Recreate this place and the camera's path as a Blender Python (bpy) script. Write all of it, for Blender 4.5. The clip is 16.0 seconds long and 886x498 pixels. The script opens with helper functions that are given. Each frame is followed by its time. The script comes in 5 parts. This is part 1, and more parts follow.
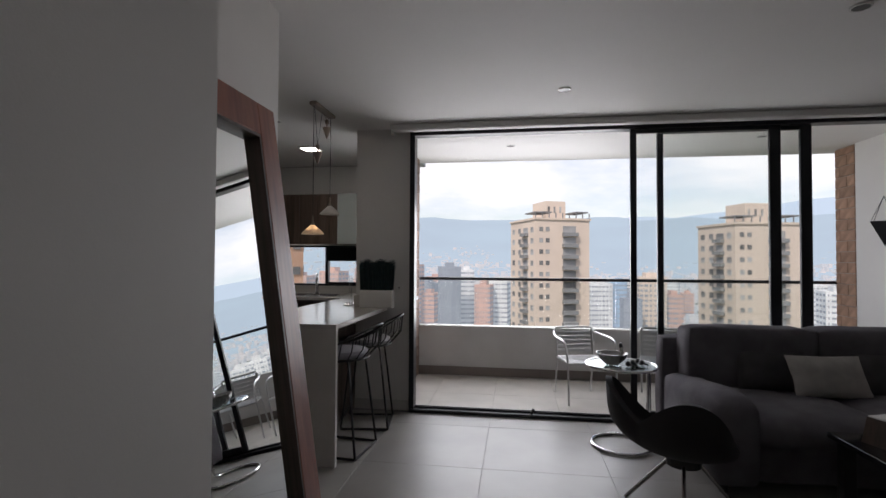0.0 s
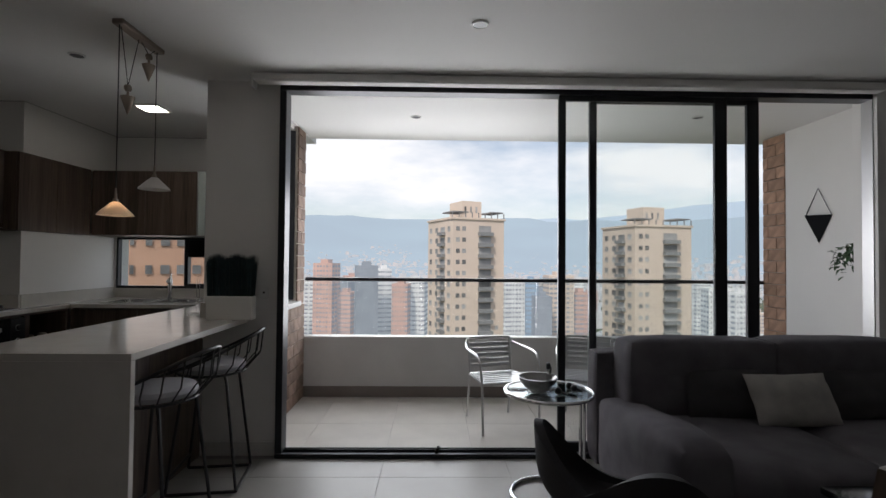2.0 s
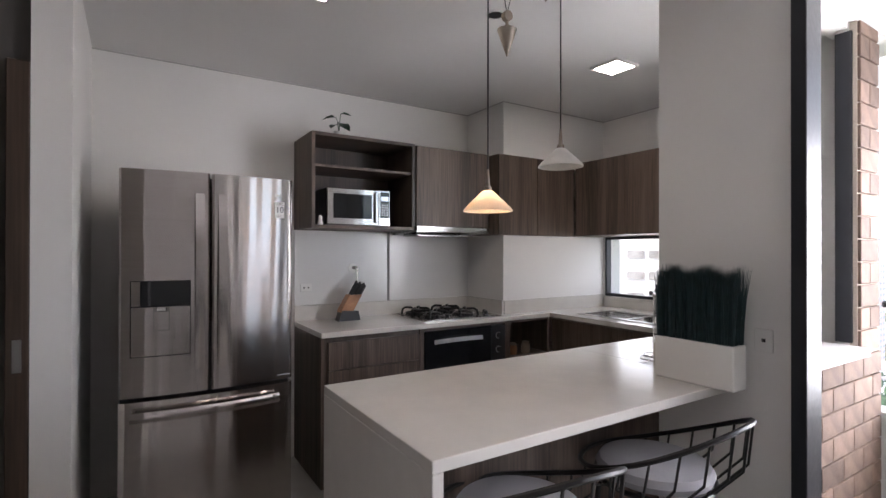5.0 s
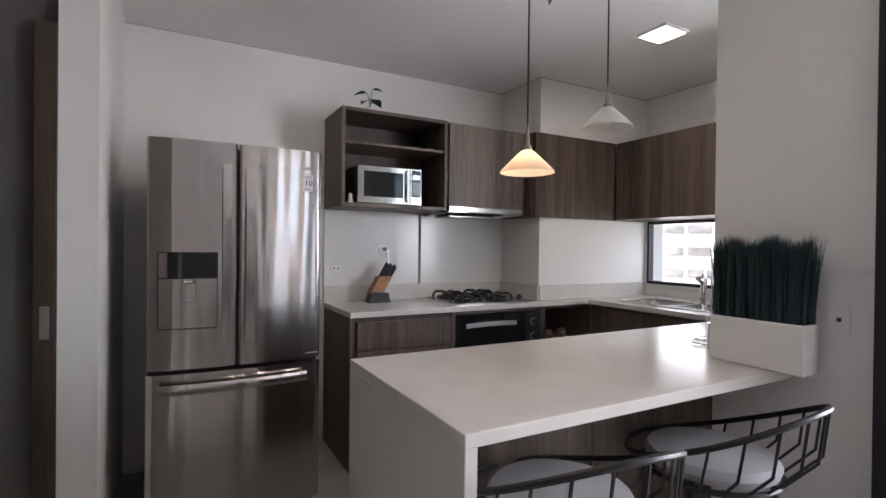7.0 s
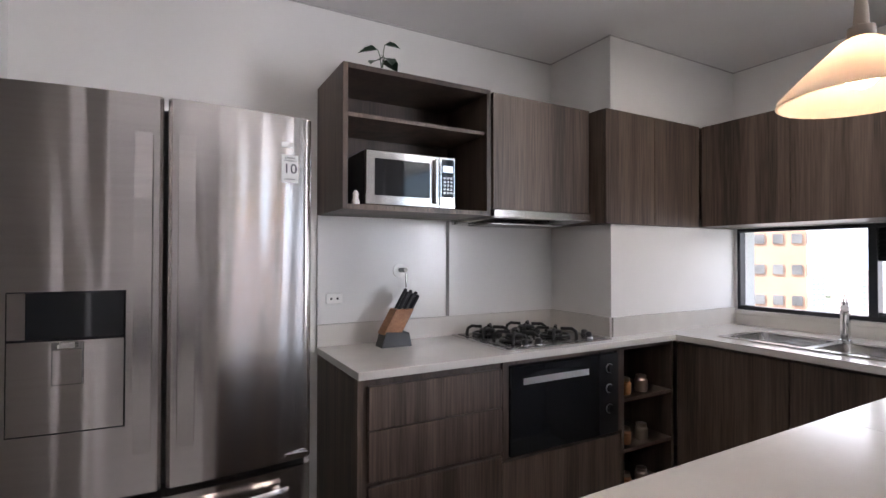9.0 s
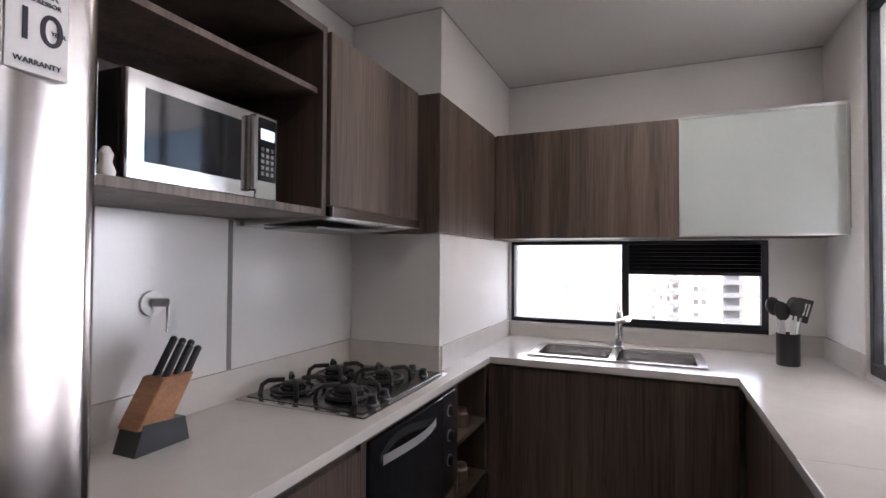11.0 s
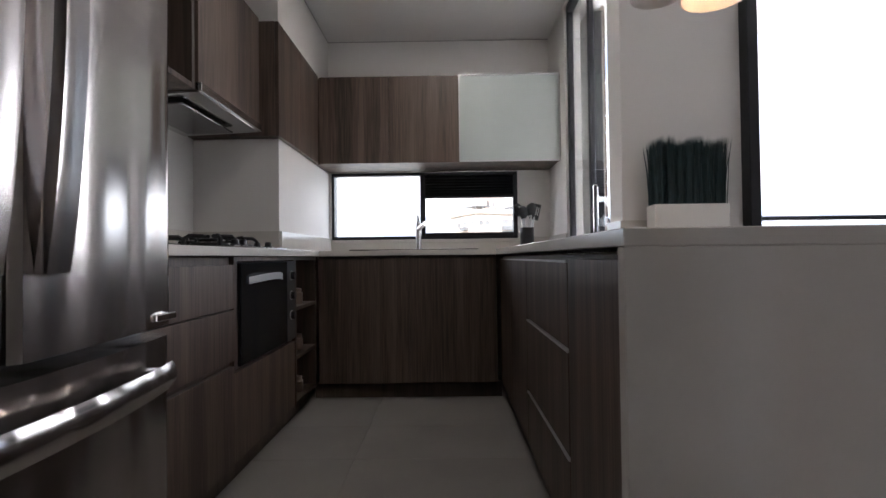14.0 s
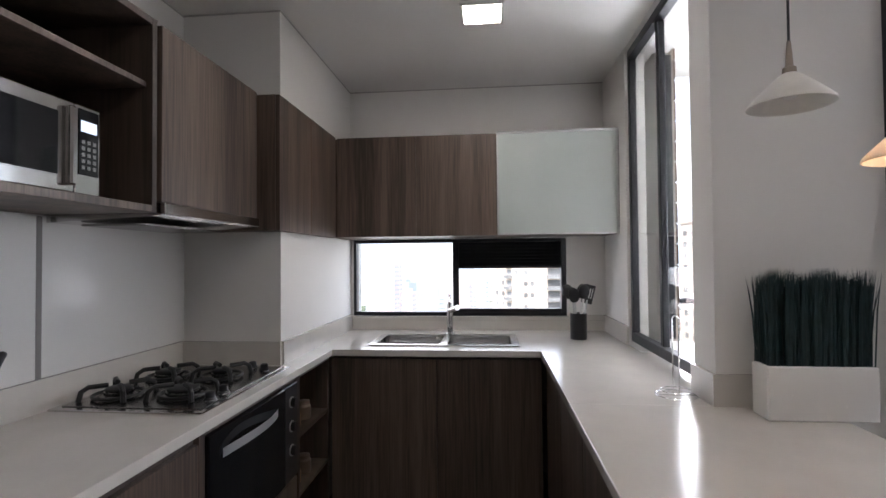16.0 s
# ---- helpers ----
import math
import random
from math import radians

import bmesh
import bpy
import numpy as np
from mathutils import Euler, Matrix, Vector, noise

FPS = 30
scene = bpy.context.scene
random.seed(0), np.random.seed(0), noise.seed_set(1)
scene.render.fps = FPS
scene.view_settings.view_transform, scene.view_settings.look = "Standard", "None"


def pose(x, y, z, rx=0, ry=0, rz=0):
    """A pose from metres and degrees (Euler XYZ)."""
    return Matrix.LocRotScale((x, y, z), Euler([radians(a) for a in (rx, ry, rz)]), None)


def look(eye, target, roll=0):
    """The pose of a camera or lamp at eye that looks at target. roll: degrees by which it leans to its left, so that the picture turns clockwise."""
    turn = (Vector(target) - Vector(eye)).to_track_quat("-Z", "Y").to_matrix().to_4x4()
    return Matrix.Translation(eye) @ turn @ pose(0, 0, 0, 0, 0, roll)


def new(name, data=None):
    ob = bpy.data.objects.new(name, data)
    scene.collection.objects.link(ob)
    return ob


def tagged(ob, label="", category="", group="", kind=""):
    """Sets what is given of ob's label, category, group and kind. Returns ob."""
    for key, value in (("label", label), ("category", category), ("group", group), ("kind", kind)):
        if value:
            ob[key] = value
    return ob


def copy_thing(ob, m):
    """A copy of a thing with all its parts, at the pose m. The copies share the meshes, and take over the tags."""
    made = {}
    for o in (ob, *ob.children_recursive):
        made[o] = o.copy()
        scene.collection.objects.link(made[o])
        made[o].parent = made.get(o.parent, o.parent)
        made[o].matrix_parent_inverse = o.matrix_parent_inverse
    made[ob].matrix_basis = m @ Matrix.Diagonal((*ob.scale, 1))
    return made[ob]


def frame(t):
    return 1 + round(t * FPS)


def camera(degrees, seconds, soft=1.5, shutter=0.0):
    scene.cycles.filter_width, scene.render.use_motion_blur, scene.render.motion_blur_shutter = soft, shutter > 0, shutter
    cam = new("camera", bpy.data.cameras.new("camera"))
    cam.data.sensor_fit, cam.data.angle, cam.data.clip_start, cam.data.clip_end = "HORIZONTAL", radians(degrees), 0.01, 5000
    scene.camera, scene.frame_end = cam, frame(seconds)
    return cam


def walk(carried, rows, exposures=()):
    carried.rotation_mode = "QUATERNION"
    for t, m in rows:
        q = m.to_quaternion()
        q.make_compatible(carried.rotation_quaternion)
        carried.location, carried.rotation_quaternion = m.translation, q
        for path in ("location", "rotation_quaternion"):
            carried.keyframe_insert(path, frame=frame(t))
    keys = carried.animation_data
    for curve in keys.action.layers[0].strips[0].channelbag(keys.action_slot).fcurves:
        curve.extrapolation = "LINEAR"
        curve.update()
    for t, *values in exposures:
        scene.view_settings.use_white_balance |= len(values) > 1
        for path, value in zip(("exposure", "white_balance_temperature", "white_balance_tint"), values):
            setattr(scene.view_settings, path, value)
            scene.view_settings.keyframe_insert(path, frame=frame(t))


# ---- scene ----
# ---- camera and walk ----
cam = camera(84.0, 16.0)
PATH = [
    (0, (-0.353, 0.433, 1.342), (-0.646, 2.411, 1.388), 0.3),
    (0.5, (-0.323, 0.73, 1.332), (-0.48, 2.723, 1.386), 0.3),
    (1, (-0.231, 0.965, 1.343), (-0.347, 2.961, 1.391), 0.4),
    (1.5, (-0.177, 1.156, 1.338), (-0.196, 3.156, 1.383), 0.3),
    (2, (-0.25, 1.416, 1.323), (-0.211, 3.415, 1.367), 0.5),
    (2.5, (-0.236, 1.71, 1.313), (-0.549, 3.685, 1.346), 0.9),
    (3, (-0.2, 2.057, 1.34), (-1.047, 3.868, 1.374), 0.3),
    (3.5, (-0.26, 2.31, 1.348), (-1.348, 3.988, 1.375), 0.2),
    (4, (-0.327, 2.591, 1.373), (-1.678, 4.065, 1.395), 0.1),
    (4.5, (-0.405, 2.797, 1.39), (-1.99, 4.016, 1.407), -0.1),
    (5, (-0.544, 2.922, 1.399), (-2.236, 3.989, 1.407), 0.1),
    (7.5, (-0.718, 3.013, 1.294), (-2.484, 3.952, 1.297), 0.4),
    (8, (-0.981, 3.08, 1.31), (-2.756, 4.001, 1.335), 0.1),
    (10.5, (-2.383, 3.363, 1.399), (-3.654, 4.908, 1.425), 0.5),
    (11, (-2.58, 3.297, 1.407), (-3.367, 5.135, 1.448), 0.4),
    (11.5, (-2.634, 3.114, 1.381), (-3.158, 5.043, 1.438), 0.0),
    (12, (-2.662, 2.987, 1.333), (-2.933, 4.968, 1.386), -0.3),
    (12.5, (-2.607, 2.864, 1.218), (-2.78, 4.856, 1.262), -0.5),
    (13, (-2.515, 2.774, 1.026), (-2.663, 4.769, 1.057), -0.4),
    (13.5, (-2.529, 2.704, 0.845), (-2.595, 4.703, 0.875), -0.7),
    (14, (-2.551, 2.672, 0.874), (-2.569, 4.672, 0.907), -0.7),
    (14.5, (-2.554, 2.646, 1.145), (-2.565, 4.646, 1.177), -0.7),
    (15, (-2.565, 2.706, 1.3), (-2.759, 4.696, 1.342), -0.8),
    (15.5, (-2.567, 2.89, 1.349), (-2.806, 4.875, 1.396), -0.8),
    (16, (-2.502, 3.146, 1.388), (-2.695, 5.136, 1.43), -0.5),
]
EXPOSURES = [(0, 0.2, 6600, 18), (1.0, 0.15, 6600, 16), (2.5, 0.05, 6550, 14), (3.5, 0.25, 6550, 16), (4.0, 0.82, 6550, 16), (5.0, 1.9, 6500, 21), (7.5, 2.15, 6400, 21), (8.0, 2.27, 6350, 21), (10.5, 2.28, 6450, 25), (11.5, 2.08, 6400, 24), (12.5, 1.93, 6350, 21), (16.0, 1.98, 6350, 19)]
walk(cam, [(t, look(eye, target, roll)) for t, eye, target, roll in PATH], EXPOSURES)

# ---- world, sun ----
SUN_EL, SUN_AZ = radians(48), radians(205)
world = bpy.data.worlds.new("sky")
scene.world = world
world.use_nodes = True
wn, wl = world.node_tree.nodes, world.node_tree.links
wn.clear()


def wnode(kind, **kw):
    n = wn.new(kind)
    for k, v in kw.items():
        n.inputs[k].default_value = v
    return n


sky = wn.new("ShaderNodeTexSky")
sky.sky_type, sky.sun_disc, sky.sun_elevation, sky.sun_rotation = "NISHITA", False, SUN_EL, SUN_AZ
coords = wn.new("ShaderNodeTexCoord")
mapping = wn.new("ShaderNodeMapping")
mapping.inputs["Scale"].default_value = (1.0, 1.0, 3.2)
cloud = wnode("ShaderNodeTexNoise", Scale=1.7, Detail=7.0, Roughness=0.56)
ramp = wn.new("ShaderNodeValToRGB")
ramp.color_ramp.elements[0].position, ramp.color_ramp.elements[1].position = 0.43, 0.66
scaled = wn.new("ShaderNodeMix")
scaled.data_type, scaled.blend_type = "RGBA", "MULTIPLY"
scaled.inputs["Factor"].default_value = 1.0
scaled.inputs["B"].default_value = (0.115, 0.115, 0.11, 1)
mixed = wn.new("ShaderNodeMix")
mixed.data_type = "RGBA"
mixed.inputs["B"].default_value = (0.95, 0.98, 1.0, 1)
back = wnode("ShaderNodeBackground", Strength=1.0)
wout = wn.new("ShaderNodeOutputWorld")
wl.new(coords.outputs["Generated"], mapping.inputs["Vector"])
wl.new(mapping.outputs["Vector"], cloud.inputs["Vector"])
wl.new(cloud.outputs["Fac"], ramp.inputs["Fac"])
wl.new(sky.outputs["Color"], scaled.inputs["A"])
wl.new(scaled.outputs["Result"], mixed.inputs["A"])
wl.new(ramp.outputs["Color"], mixed.inputs["Factor"])
wl.new(mixed.outputs["Result"], back.inputs["Color"])
wl.new(back.outputs["Background"], wout.inputs["Surface"])

sun = new("sun", bpy.data.lights.new("sun", "SUN"))
sun.data.energy, sun.data.angle, sun.data.color = 2.8, radians(4), (1.0, 0.93, 0.82)
sun.matrix_world = look((0, 0, 0), (-math.sin(SUN_AZ) * math.cos(SUN_EL), -math.cos(SUN_AZ) * math.cos(SUN_EL), -math.sin(SUN_EL)))


# the sky's light in the balcony opening and in the strip window
for at, to, w, h, power in (((-0.28, 6.50, 1.30), (0.3, 0.0, 1.7), 2.3, 1.4, 46.0), ((-2.72, 6.50, 1.27), (-2.72, 0.0, 1.3), 1.3, 0.45, 0.8)):
    la = new("window_light", bpy.data.lights.new("window_light", "AREA"))
    la.data.shape, la.data.size, la.data.size_y, la.data.energy, la.data.color = "RECTANGLE", w, h, power, (0.93, 0.97, 1.0)
    la.data.spread = radians(175)
    la.matrix_world = look(at, to)


# ---- materials ----
def mat(name, base, rough=0.5, metal=0.0, vary=0.12, scale=(4, 4, 4), fine=60.0, bump=0.05, base2=None, coat=0.0, spread=0.0):
    """A surface with two scales of noise in colour, roughness and relief."""
    m = bpy.data.materials.new(name)
    m.use_nodes = True
    n, l = m.node_tree.nodes, m.node_tree.links
    p = n["Principled BSDF"]
    tc, mp = n.new("ShaderNodeTexCoord"), n.new("ShaderNodeMapping")
    mp.inputs["Scale"].default_value = scale
    big, small = n.new("ShaderNodeTexNoise"), n.new("ShaderNodeTexNoise")
    big.inputs["Scale"].default_value, big.inputs["Detail"].default_value = 1.0, 5.0
    small.inputs["Scale"].default_value, small.inputs["Detail"].default_value = fine, 3.0
    l.new(tc.outputs["Object"], mp.inputs["Vector"])
    l.new(mp.outputs["Vector"], big.inputs["Vector"])
    l.new(tc.outputs["Object"], small.inputs["Vector"])
    r = n.new("ShaderNodeValToRGB")
    lo = base2 or tuple(c * (1 - vary) for c in base)
    r.color_ramp.elements[0].color, r.color_ramp.elements[1].color = (*lo, 1), (*base, 1)
    r.color_ramp.elements[0].position, r.color_ramp.elements[1].position = 0.36, 0.64
    l.new(big.outputs["Fac"], r.inputs["Fac"])
    col = r.outputs["Color"]
    if spread:
        info, hsv, rng = n.new("ShaderNodeObjectInfo"), n.new("ShaderNodeHueSaturation"), n.new("ShaderNodeMapRange")
        rng.inputs["To Min"].default_value, rng.inputs["To Max"].default_value = 1 - spread, 1 + spread
        l.new(info.outputs["Random"], rng.inputs["Value"])
        l.new(rng.outputs["Result"], hsv.inputs["Value"])
        l.new(col, hsv.inputs["Color"])
        col = hsv.outputs["Color"]
    l.new(col, p.inputs["Base Color"])
    rr = n.new("ShaderNodeMapRange")
    rr.inputs["To Min"].default_value, rr.inputs["To Max"].default_value = max(0.02, rough - 0.05), min(1, rough + 0.05)
    l.new(small.outputs["Fac"], rr.inputs["Value"])
    l.new(rr.outputs["Result"], p.inputs["Roughness"])
    p.inputs["Metallic"].default_value = metal
    p.inputs["Coat Weight"].default_value = coat
    if bump:
        b = n.new("ShaderNodeBump")
        b.inputs["Strength"].default_value, b.inputs["Distance"].default_value = bump, 0.01
        l.new(small.outputs["Fac"], b.inputs["Height"])
        l.new(b.outputs["Normal"], p.inputs["Normal"])
    return m


def wood(name, dark, light, scale=(14, 14, 0.5), rough=0.45):
    """Veneer with long grain; each panel takes its own stretch of grain."""
    m = bpy.data.materials.new(name)
    m.use_nodes = True
    n, l = m.node_tree.nodes, m.node_tree.links
    p = n["Principled BSDF"]
    tc, mp, info, add = n.new("ShaderNodeTexCoord"), n.new("ShaderNodeMapping"), n.new("ShaderNodeObjectInfo"), n.new("ShaderNodeVectorMath")
    add.operation = "ADD"
    mp.inputs["Scale"].default_value = scale
    a, b = n.new("ShaderNodeTexNoise"), n.new("ShaderNodeTexNoise")
    a.inputs["Scale"].default_value, a.inputs["Detail"].default_value, a.inputs["Distortion"].default_value = 0.9, 4.0, 0.4
    b.inputs["Scale"].default_value, b.inputs["Detail"].default_value = 8.0, 6.0
    l.new(tc.outputs["Object"], mp.inputs["Vector"])
    l.new(mp.outputs["Vector"], add.inputs[0])
    l.new(info.outputs["Random"], add.inputs[1])
    for t in (a, b):
        l.new(add.outputs["Vector"], t.inputs["Vector"])
    mx = n.new("ShaderNodeMix")
    mx.inputs["Factor"].default_value = 0.4
    l.new(a.outputs["Fac"], mx.inputs["A"])
    l.new(b.outputs["Fac"], mx.inputs["B"])
    r = n.new("ShaderNodeValToRGB")
    r.color_ramp.elements[0].color, r.color_ramp.elements[1].color = (*dark, 1), (*light, 1)
    r.color_ramp.elements[0].position, r.color_ramp.elements[1].position = 0.38, 0.62
    l.new(mx.outputs["Result"], r.inputs["Fac"])
    l.new(r.outputs["Color"], p.inputs["Base Color"])
    p.inputs["Roughness"].default_value = rough
    bp = n.new("ShaderNodeBump")
    bp.inputs["Strength"].default_value, bp.inputs["Distance"].default_value = 0.12, 0.003
    l.new(mx.outputs["Result"], bp.inputs["Height"])
    l.new(bp.outputs["Normal"], p.inputs["Normal"])
    return m


def clear_glass(name, tint=(0.985, 0.995, 0.99), gloss=0.03):
    """A thin pane: straight through, with Fresnel gloss."""
    m = bpy.data.materials.new(name)
    m.use_nodes = True
    n, l = m.node_tree.nodes, m.node_tree.links
    n.remove(n["Principled BSDF"])
    tr, gl, fr, mx = n.new("ShaderNodeBsdfTransparent"), n.new("ShaderNodeBsdfGlossy"), n.new("ShaderNodeLayerWeight"), n.new("ShaderNodeMixShader")
    pw, sc = n.new("ShaderNodeMath"), n.new("ShaderNodeMath")
    pw.operation, sc.operation = "POWER", "MULTIPLY_ADD"
    pw.inputs[1].default_value, sc.inputs[1].default_value, sc.inputs[2].default_value = 4.0, 0.6, 0.03
    tr.inputs["Color"].default_value = (*tint, 1)
    gl.inputs["Roughness"].default_value = gloss
    fr.inputs["Blend"].default_value = 0.5
    l.new(fr.outputs["Facing"], pw.inputs[0])
    l.new(pw.outputs["Value"], sc.inputs[0])
    l.new(sc.outputs["Value"], mx.inputs["Fac"])
    l.new(tr.outputs["BSDF"], mx.inputs[1])
    l.new(gl.outputs["BSDF"], mx.inputs[2])
    l.new(mx.outputs["Shader"], n["Material Output"].inputs["Surface"])
    return m


def lamp_mat(name, color, power):
    m = bpy.data.materials.new(name)
    m.use_nodes = True
    p = m.node_tree.nodes["Principled BSDF"]
    p.inputs["Base Color"].default_value = (0.8, 0.8, 0.8, 1)
    p.inputs["Emission Color"].default_value, p.inputs["Emission Strength"].default_value = (*color, 1), power
    return m


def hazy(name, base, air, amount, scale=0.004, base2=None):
    """Far land and far houses: their own colour, with air haze painted as glow."""
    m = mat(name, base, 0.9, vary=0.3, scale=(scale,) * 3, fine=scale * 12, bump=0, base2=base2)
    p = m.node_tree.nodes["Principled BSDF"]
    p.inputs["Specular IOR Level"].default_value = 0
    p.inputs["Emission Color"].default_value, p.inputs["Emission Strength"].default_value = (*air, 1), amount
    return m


M_WALL = mat("white_paint", (0.80, 0.78, 0.75), 0.62, vary=0.04, scale=(1.5,) * 3, fine=180, bump=0.04)
M_CEIL = mat("ceiling_paint", (0.80, 0.785, 0.765), 0.7, vary=0.03, scale=(1.2,) * 3, fine=150, bump=0.03)
M_TILE = mat("floor_tile", (0.31, 0.295, 0.27), 0.36, vary=0.12, scale=(2.5,) * 3, fine=90, bump=0.02, spread=0.03)
M_GROUT = mat("grout", (0.26, 0.25, 0.24), 0.9)
M_BALC = mat("balcony_tile", (0.50, 0.47, 0.43), 0.55, vary=0.12, scale=(3,) * 3, fine=70, spread=0.03)
M_QUARTZ = mat("quartz", (0.63, 0.60, 0.555), 0.17, vary=0.05, scale=(9,) * 3, fine=240, bump=0.0)
M_QUARTZ.node_tree.nodes["Principled BSDF"].inputs["Specular IOR Level"].default_value = 0.36
M_SPLASH = mat("back_painted_panel", (0.72, 0.71, 0.69), 0.2, vary=0.03, scale=(2,) * 3, bump=0)
M_WOOD = wood("dark_veneer", (0.042, 0.028, 0.021), (0.150, 0.105, 0.079))
M_WOODIN = wood("dark_carcass", (0.042, 0.030, 0.023), (0.10, 0.070, 0.054))
M_MIRFRAME = wood("red_brown_wood", (0.16, 0.045, 0.026), (0.31, 0.10, 0.057), scale=(5, 5, 0.6), rough=0.4)
M_DOORWOOD = wood("door_wood", (0.035, 0.022, 0.015), (0.075, 0.048, 0.033))
M_BLACK = mat("black_plastic", (0.014, 0.014, 0.016), 0.35, vary=0.3)
M_FRAME = mat("dark_aluminium", (0.018, 0.019, 0.024), 0.38, metal=0.3, vary=0.2)
M_BLKMETAL = mat("black_metal", (0.016, 0.015, 0.015), 0.42, metal=0.2, vary=0.2)
M_IRON = mat("cast_iron", (0.011, 0.011, 0.011), 0.45, vary=0.3, bump=0.2)
M_STEEL = mat("brushed_steel", (0.60, 0.585, 0.57), 0.15, metal=1.0, vary=0.05, scale=(2, 2, 90), fine=30, bump=0.012)
M_FRIDGE = mat("fridge_steel", (0.54, 0.50, 0.48), 0.18, metal=1.0, vary=0.05, scale=(2, 2, 90), fine=30, bump=0)
fn, fl_ = M_FRIDGE.node_tree.nodes, M_FRIDGE.node_tree.links
# sheet steel is slightly wavy across and brushed, so that reflections run out into upright streaks
wave, wmap, wtc, wb, wt_ = fn.new("ShaderNodeTexNoise"), fn.new("ShaderNodeMapping"), fn.new("ShaderNodeTexCoord"), fn.new("ShaderNodeBump"), fn.new("ShaderNodeTangent")
wmap.inputs["Scale"].default_value = (1, 10, 0.5)
wave.inputs["Scale"].default_value, wave.inputs["Detail"].default_value = 1.0, 1.0
wb.inputs["Strength"].default_value, wb.inputs["Distance"].default_value = 0.7, 0.02
fn["Principled BSDF"].inputs["Roughness"].links[0].from_node.inputs["To Min"].default_value = 0.15
wt_.direction_type, wt_.axis = "RADIAL", "Z"
fl_.new(wtc.outputs["Object"], wmap.inputs["Vector"])
fl_.new(wmap.outputs["Vector"], wave.inputs["Vector"])
fl_.new(wave.outputs["Fac"], wb.inputs["Height"])
fl_.new(wb.outputs["Normal"], fn["Principled BSDF"].inputs["Normal"])
fl_.new(wt_.outputs["Tangent"], fn["Principled BSDF"].inputs["Tangent"])
fn["Principled BSDF"].inputs["Anisotropic"].default_value = 0.6
fn["Principled BSDF"].inputs["Anisotropic Rotation"].default_value = 0.25
M_STEELD = mat("dark_steel", (0.30, 0.29, 0.285), 0.25, metal=1.0, vary=0.06, scale=(60, 2, 2), bump=0.01)
M_CHROME = mat("chrome", (0.78, 0.78, 0.78), 0.08, metal=1.0, vary=0.03, bump=0)
M_ALU = mat("satin_aluminium", (0.56, 0.56, 0.56), 0.3, metal=1.0, vary=0.05, bump=0)
M_SATIN = mat("satin_pale_metal", (0.75, 0.75, 0.74), 0.42, metal=0.45, vary=0.05, bump=0)
M_MIRROR = mat("mirror_silver", (0.90, 0.92, 0.91), 0.02, metal=1.0, vary=0.0, bump=0)
for link in list(M_MIRROR.node_tree.nodes["Principled BSDF"].inputs["Roughness"].links):
    M_MIRROR.node_tree.links.remove(link)
M_MIRROR.node_tree.nodes["Principled BSDF"].inputs["Roughness"].default_value = 0.0
M_GLASS = clear_glass("window_glass")
M_TABLEGLASS = clear_glass("table_glass", (0.82, 0.86, 0.86))
M_DARKGLASS = mat("dark_glass", (0.012, 0.013, 0.015), 0.06, vary=0.1, bump=0)
M_MILK = mat("milky_glass", (0.50, 0.55, 0.525), 0.18, vary=0.04, bump=0, coat=0.3)
M_SHADE = mat("alabaster_glass", (0.78, 0.75, 0.70), 0.3, vary=0.12, scale=(18,) * 3)
M_SOFA = mat("charcoal_fabric", (0.145, 0.135, 0.15), 0.95, vary=0.25, scale=(7,) * 3, fine=500, bump=0.35)
M_PILL = mat("grey_linen", (0.45, 0.43, 0.40), 0.95, vary=0.2, scale=(9,) * 3, fine=420, bump=0.4)
M_PILLD = mat("dark_linen", (0.075, 0.072, 0.075), 0.95, vary=0.2, scale=(9,) * 3, fine=420, bump=0.4)
M_VELVET = mat("black_leatherette", (0.02, 0.018, 0.022), 0.75, vary=0.3, fine=200, bump=0.15)
M_CUSH = mat("pale_grey_cushion", (0.40, 0.39, 0.41), 0.9, vary=0.1, fine=400, bump=0.25)
M_BRICK = mat("clay_brick", (0.52, 0.32, 0.22), 0.88, vary=0.28, scale=(11,) * 3, fine=130, bump=0.4, spread=0.15)
M_BRICKD = mat("brown_clay_brick", (0.21, 0.14, 0.105), 0.88, vary=0.3, scale=(11,) * 3, fine=130, bump=0.4, spread=0.3)
M_MORTAR = mat("mortar", (0.50, 0.43, 0.36), 0.95, bump=0.4)
M_PARAPET = mat("parapet_paint", (0.55, 0.54, 0.53), 0.75, vary=0.08, scale=(3,) * 3, fine=120)
M_SKIRT = mat("balcony_skirting", (0.17, 0.145, 0.13), 0.6)
M_GRASS = mat("dark_green_blades", (0.016, 0.044, 0.050), 0.5, vary=0.4, scale=(30,) * 3)
M_LEAF = mat("leaf_green", (0.05, 0.11, 0.04), 0.5, vary=0.4, scale=(25,) * 3)
M_LEAFD = mat("deep_leaf_green", (0.018, 0.05, 0.024), 0.45, vary=0.35, scale=(25,) * 3)
M_CERAM = mat("white_ceramic", (0.8, 0.79, 0.76), 0.25, vary=0.03)
M_BLOCK = wood("orange_block_wood", (0.26, 0.11, 0.045), (0.42, 0.20, 0.085), scale=(12, 3, 12))
M_BRONZE = mat("brushed_bronze", (0.36, 0.30, 0.25), 0.38, metal=0.9, vary=0.15)
M_LABEL = mat("label_white", (0.85, 0.85, 0.85), 0.5, vary=0.02)
M_INK = mat("label_ink", (0.03, 0.03, 0.05), 0.6)
# dark base colour stands in for the lack of light in the passage
M_DIMNESS = mat("painted_dimness", (0.12, 0.11, 0.10), 0.8)
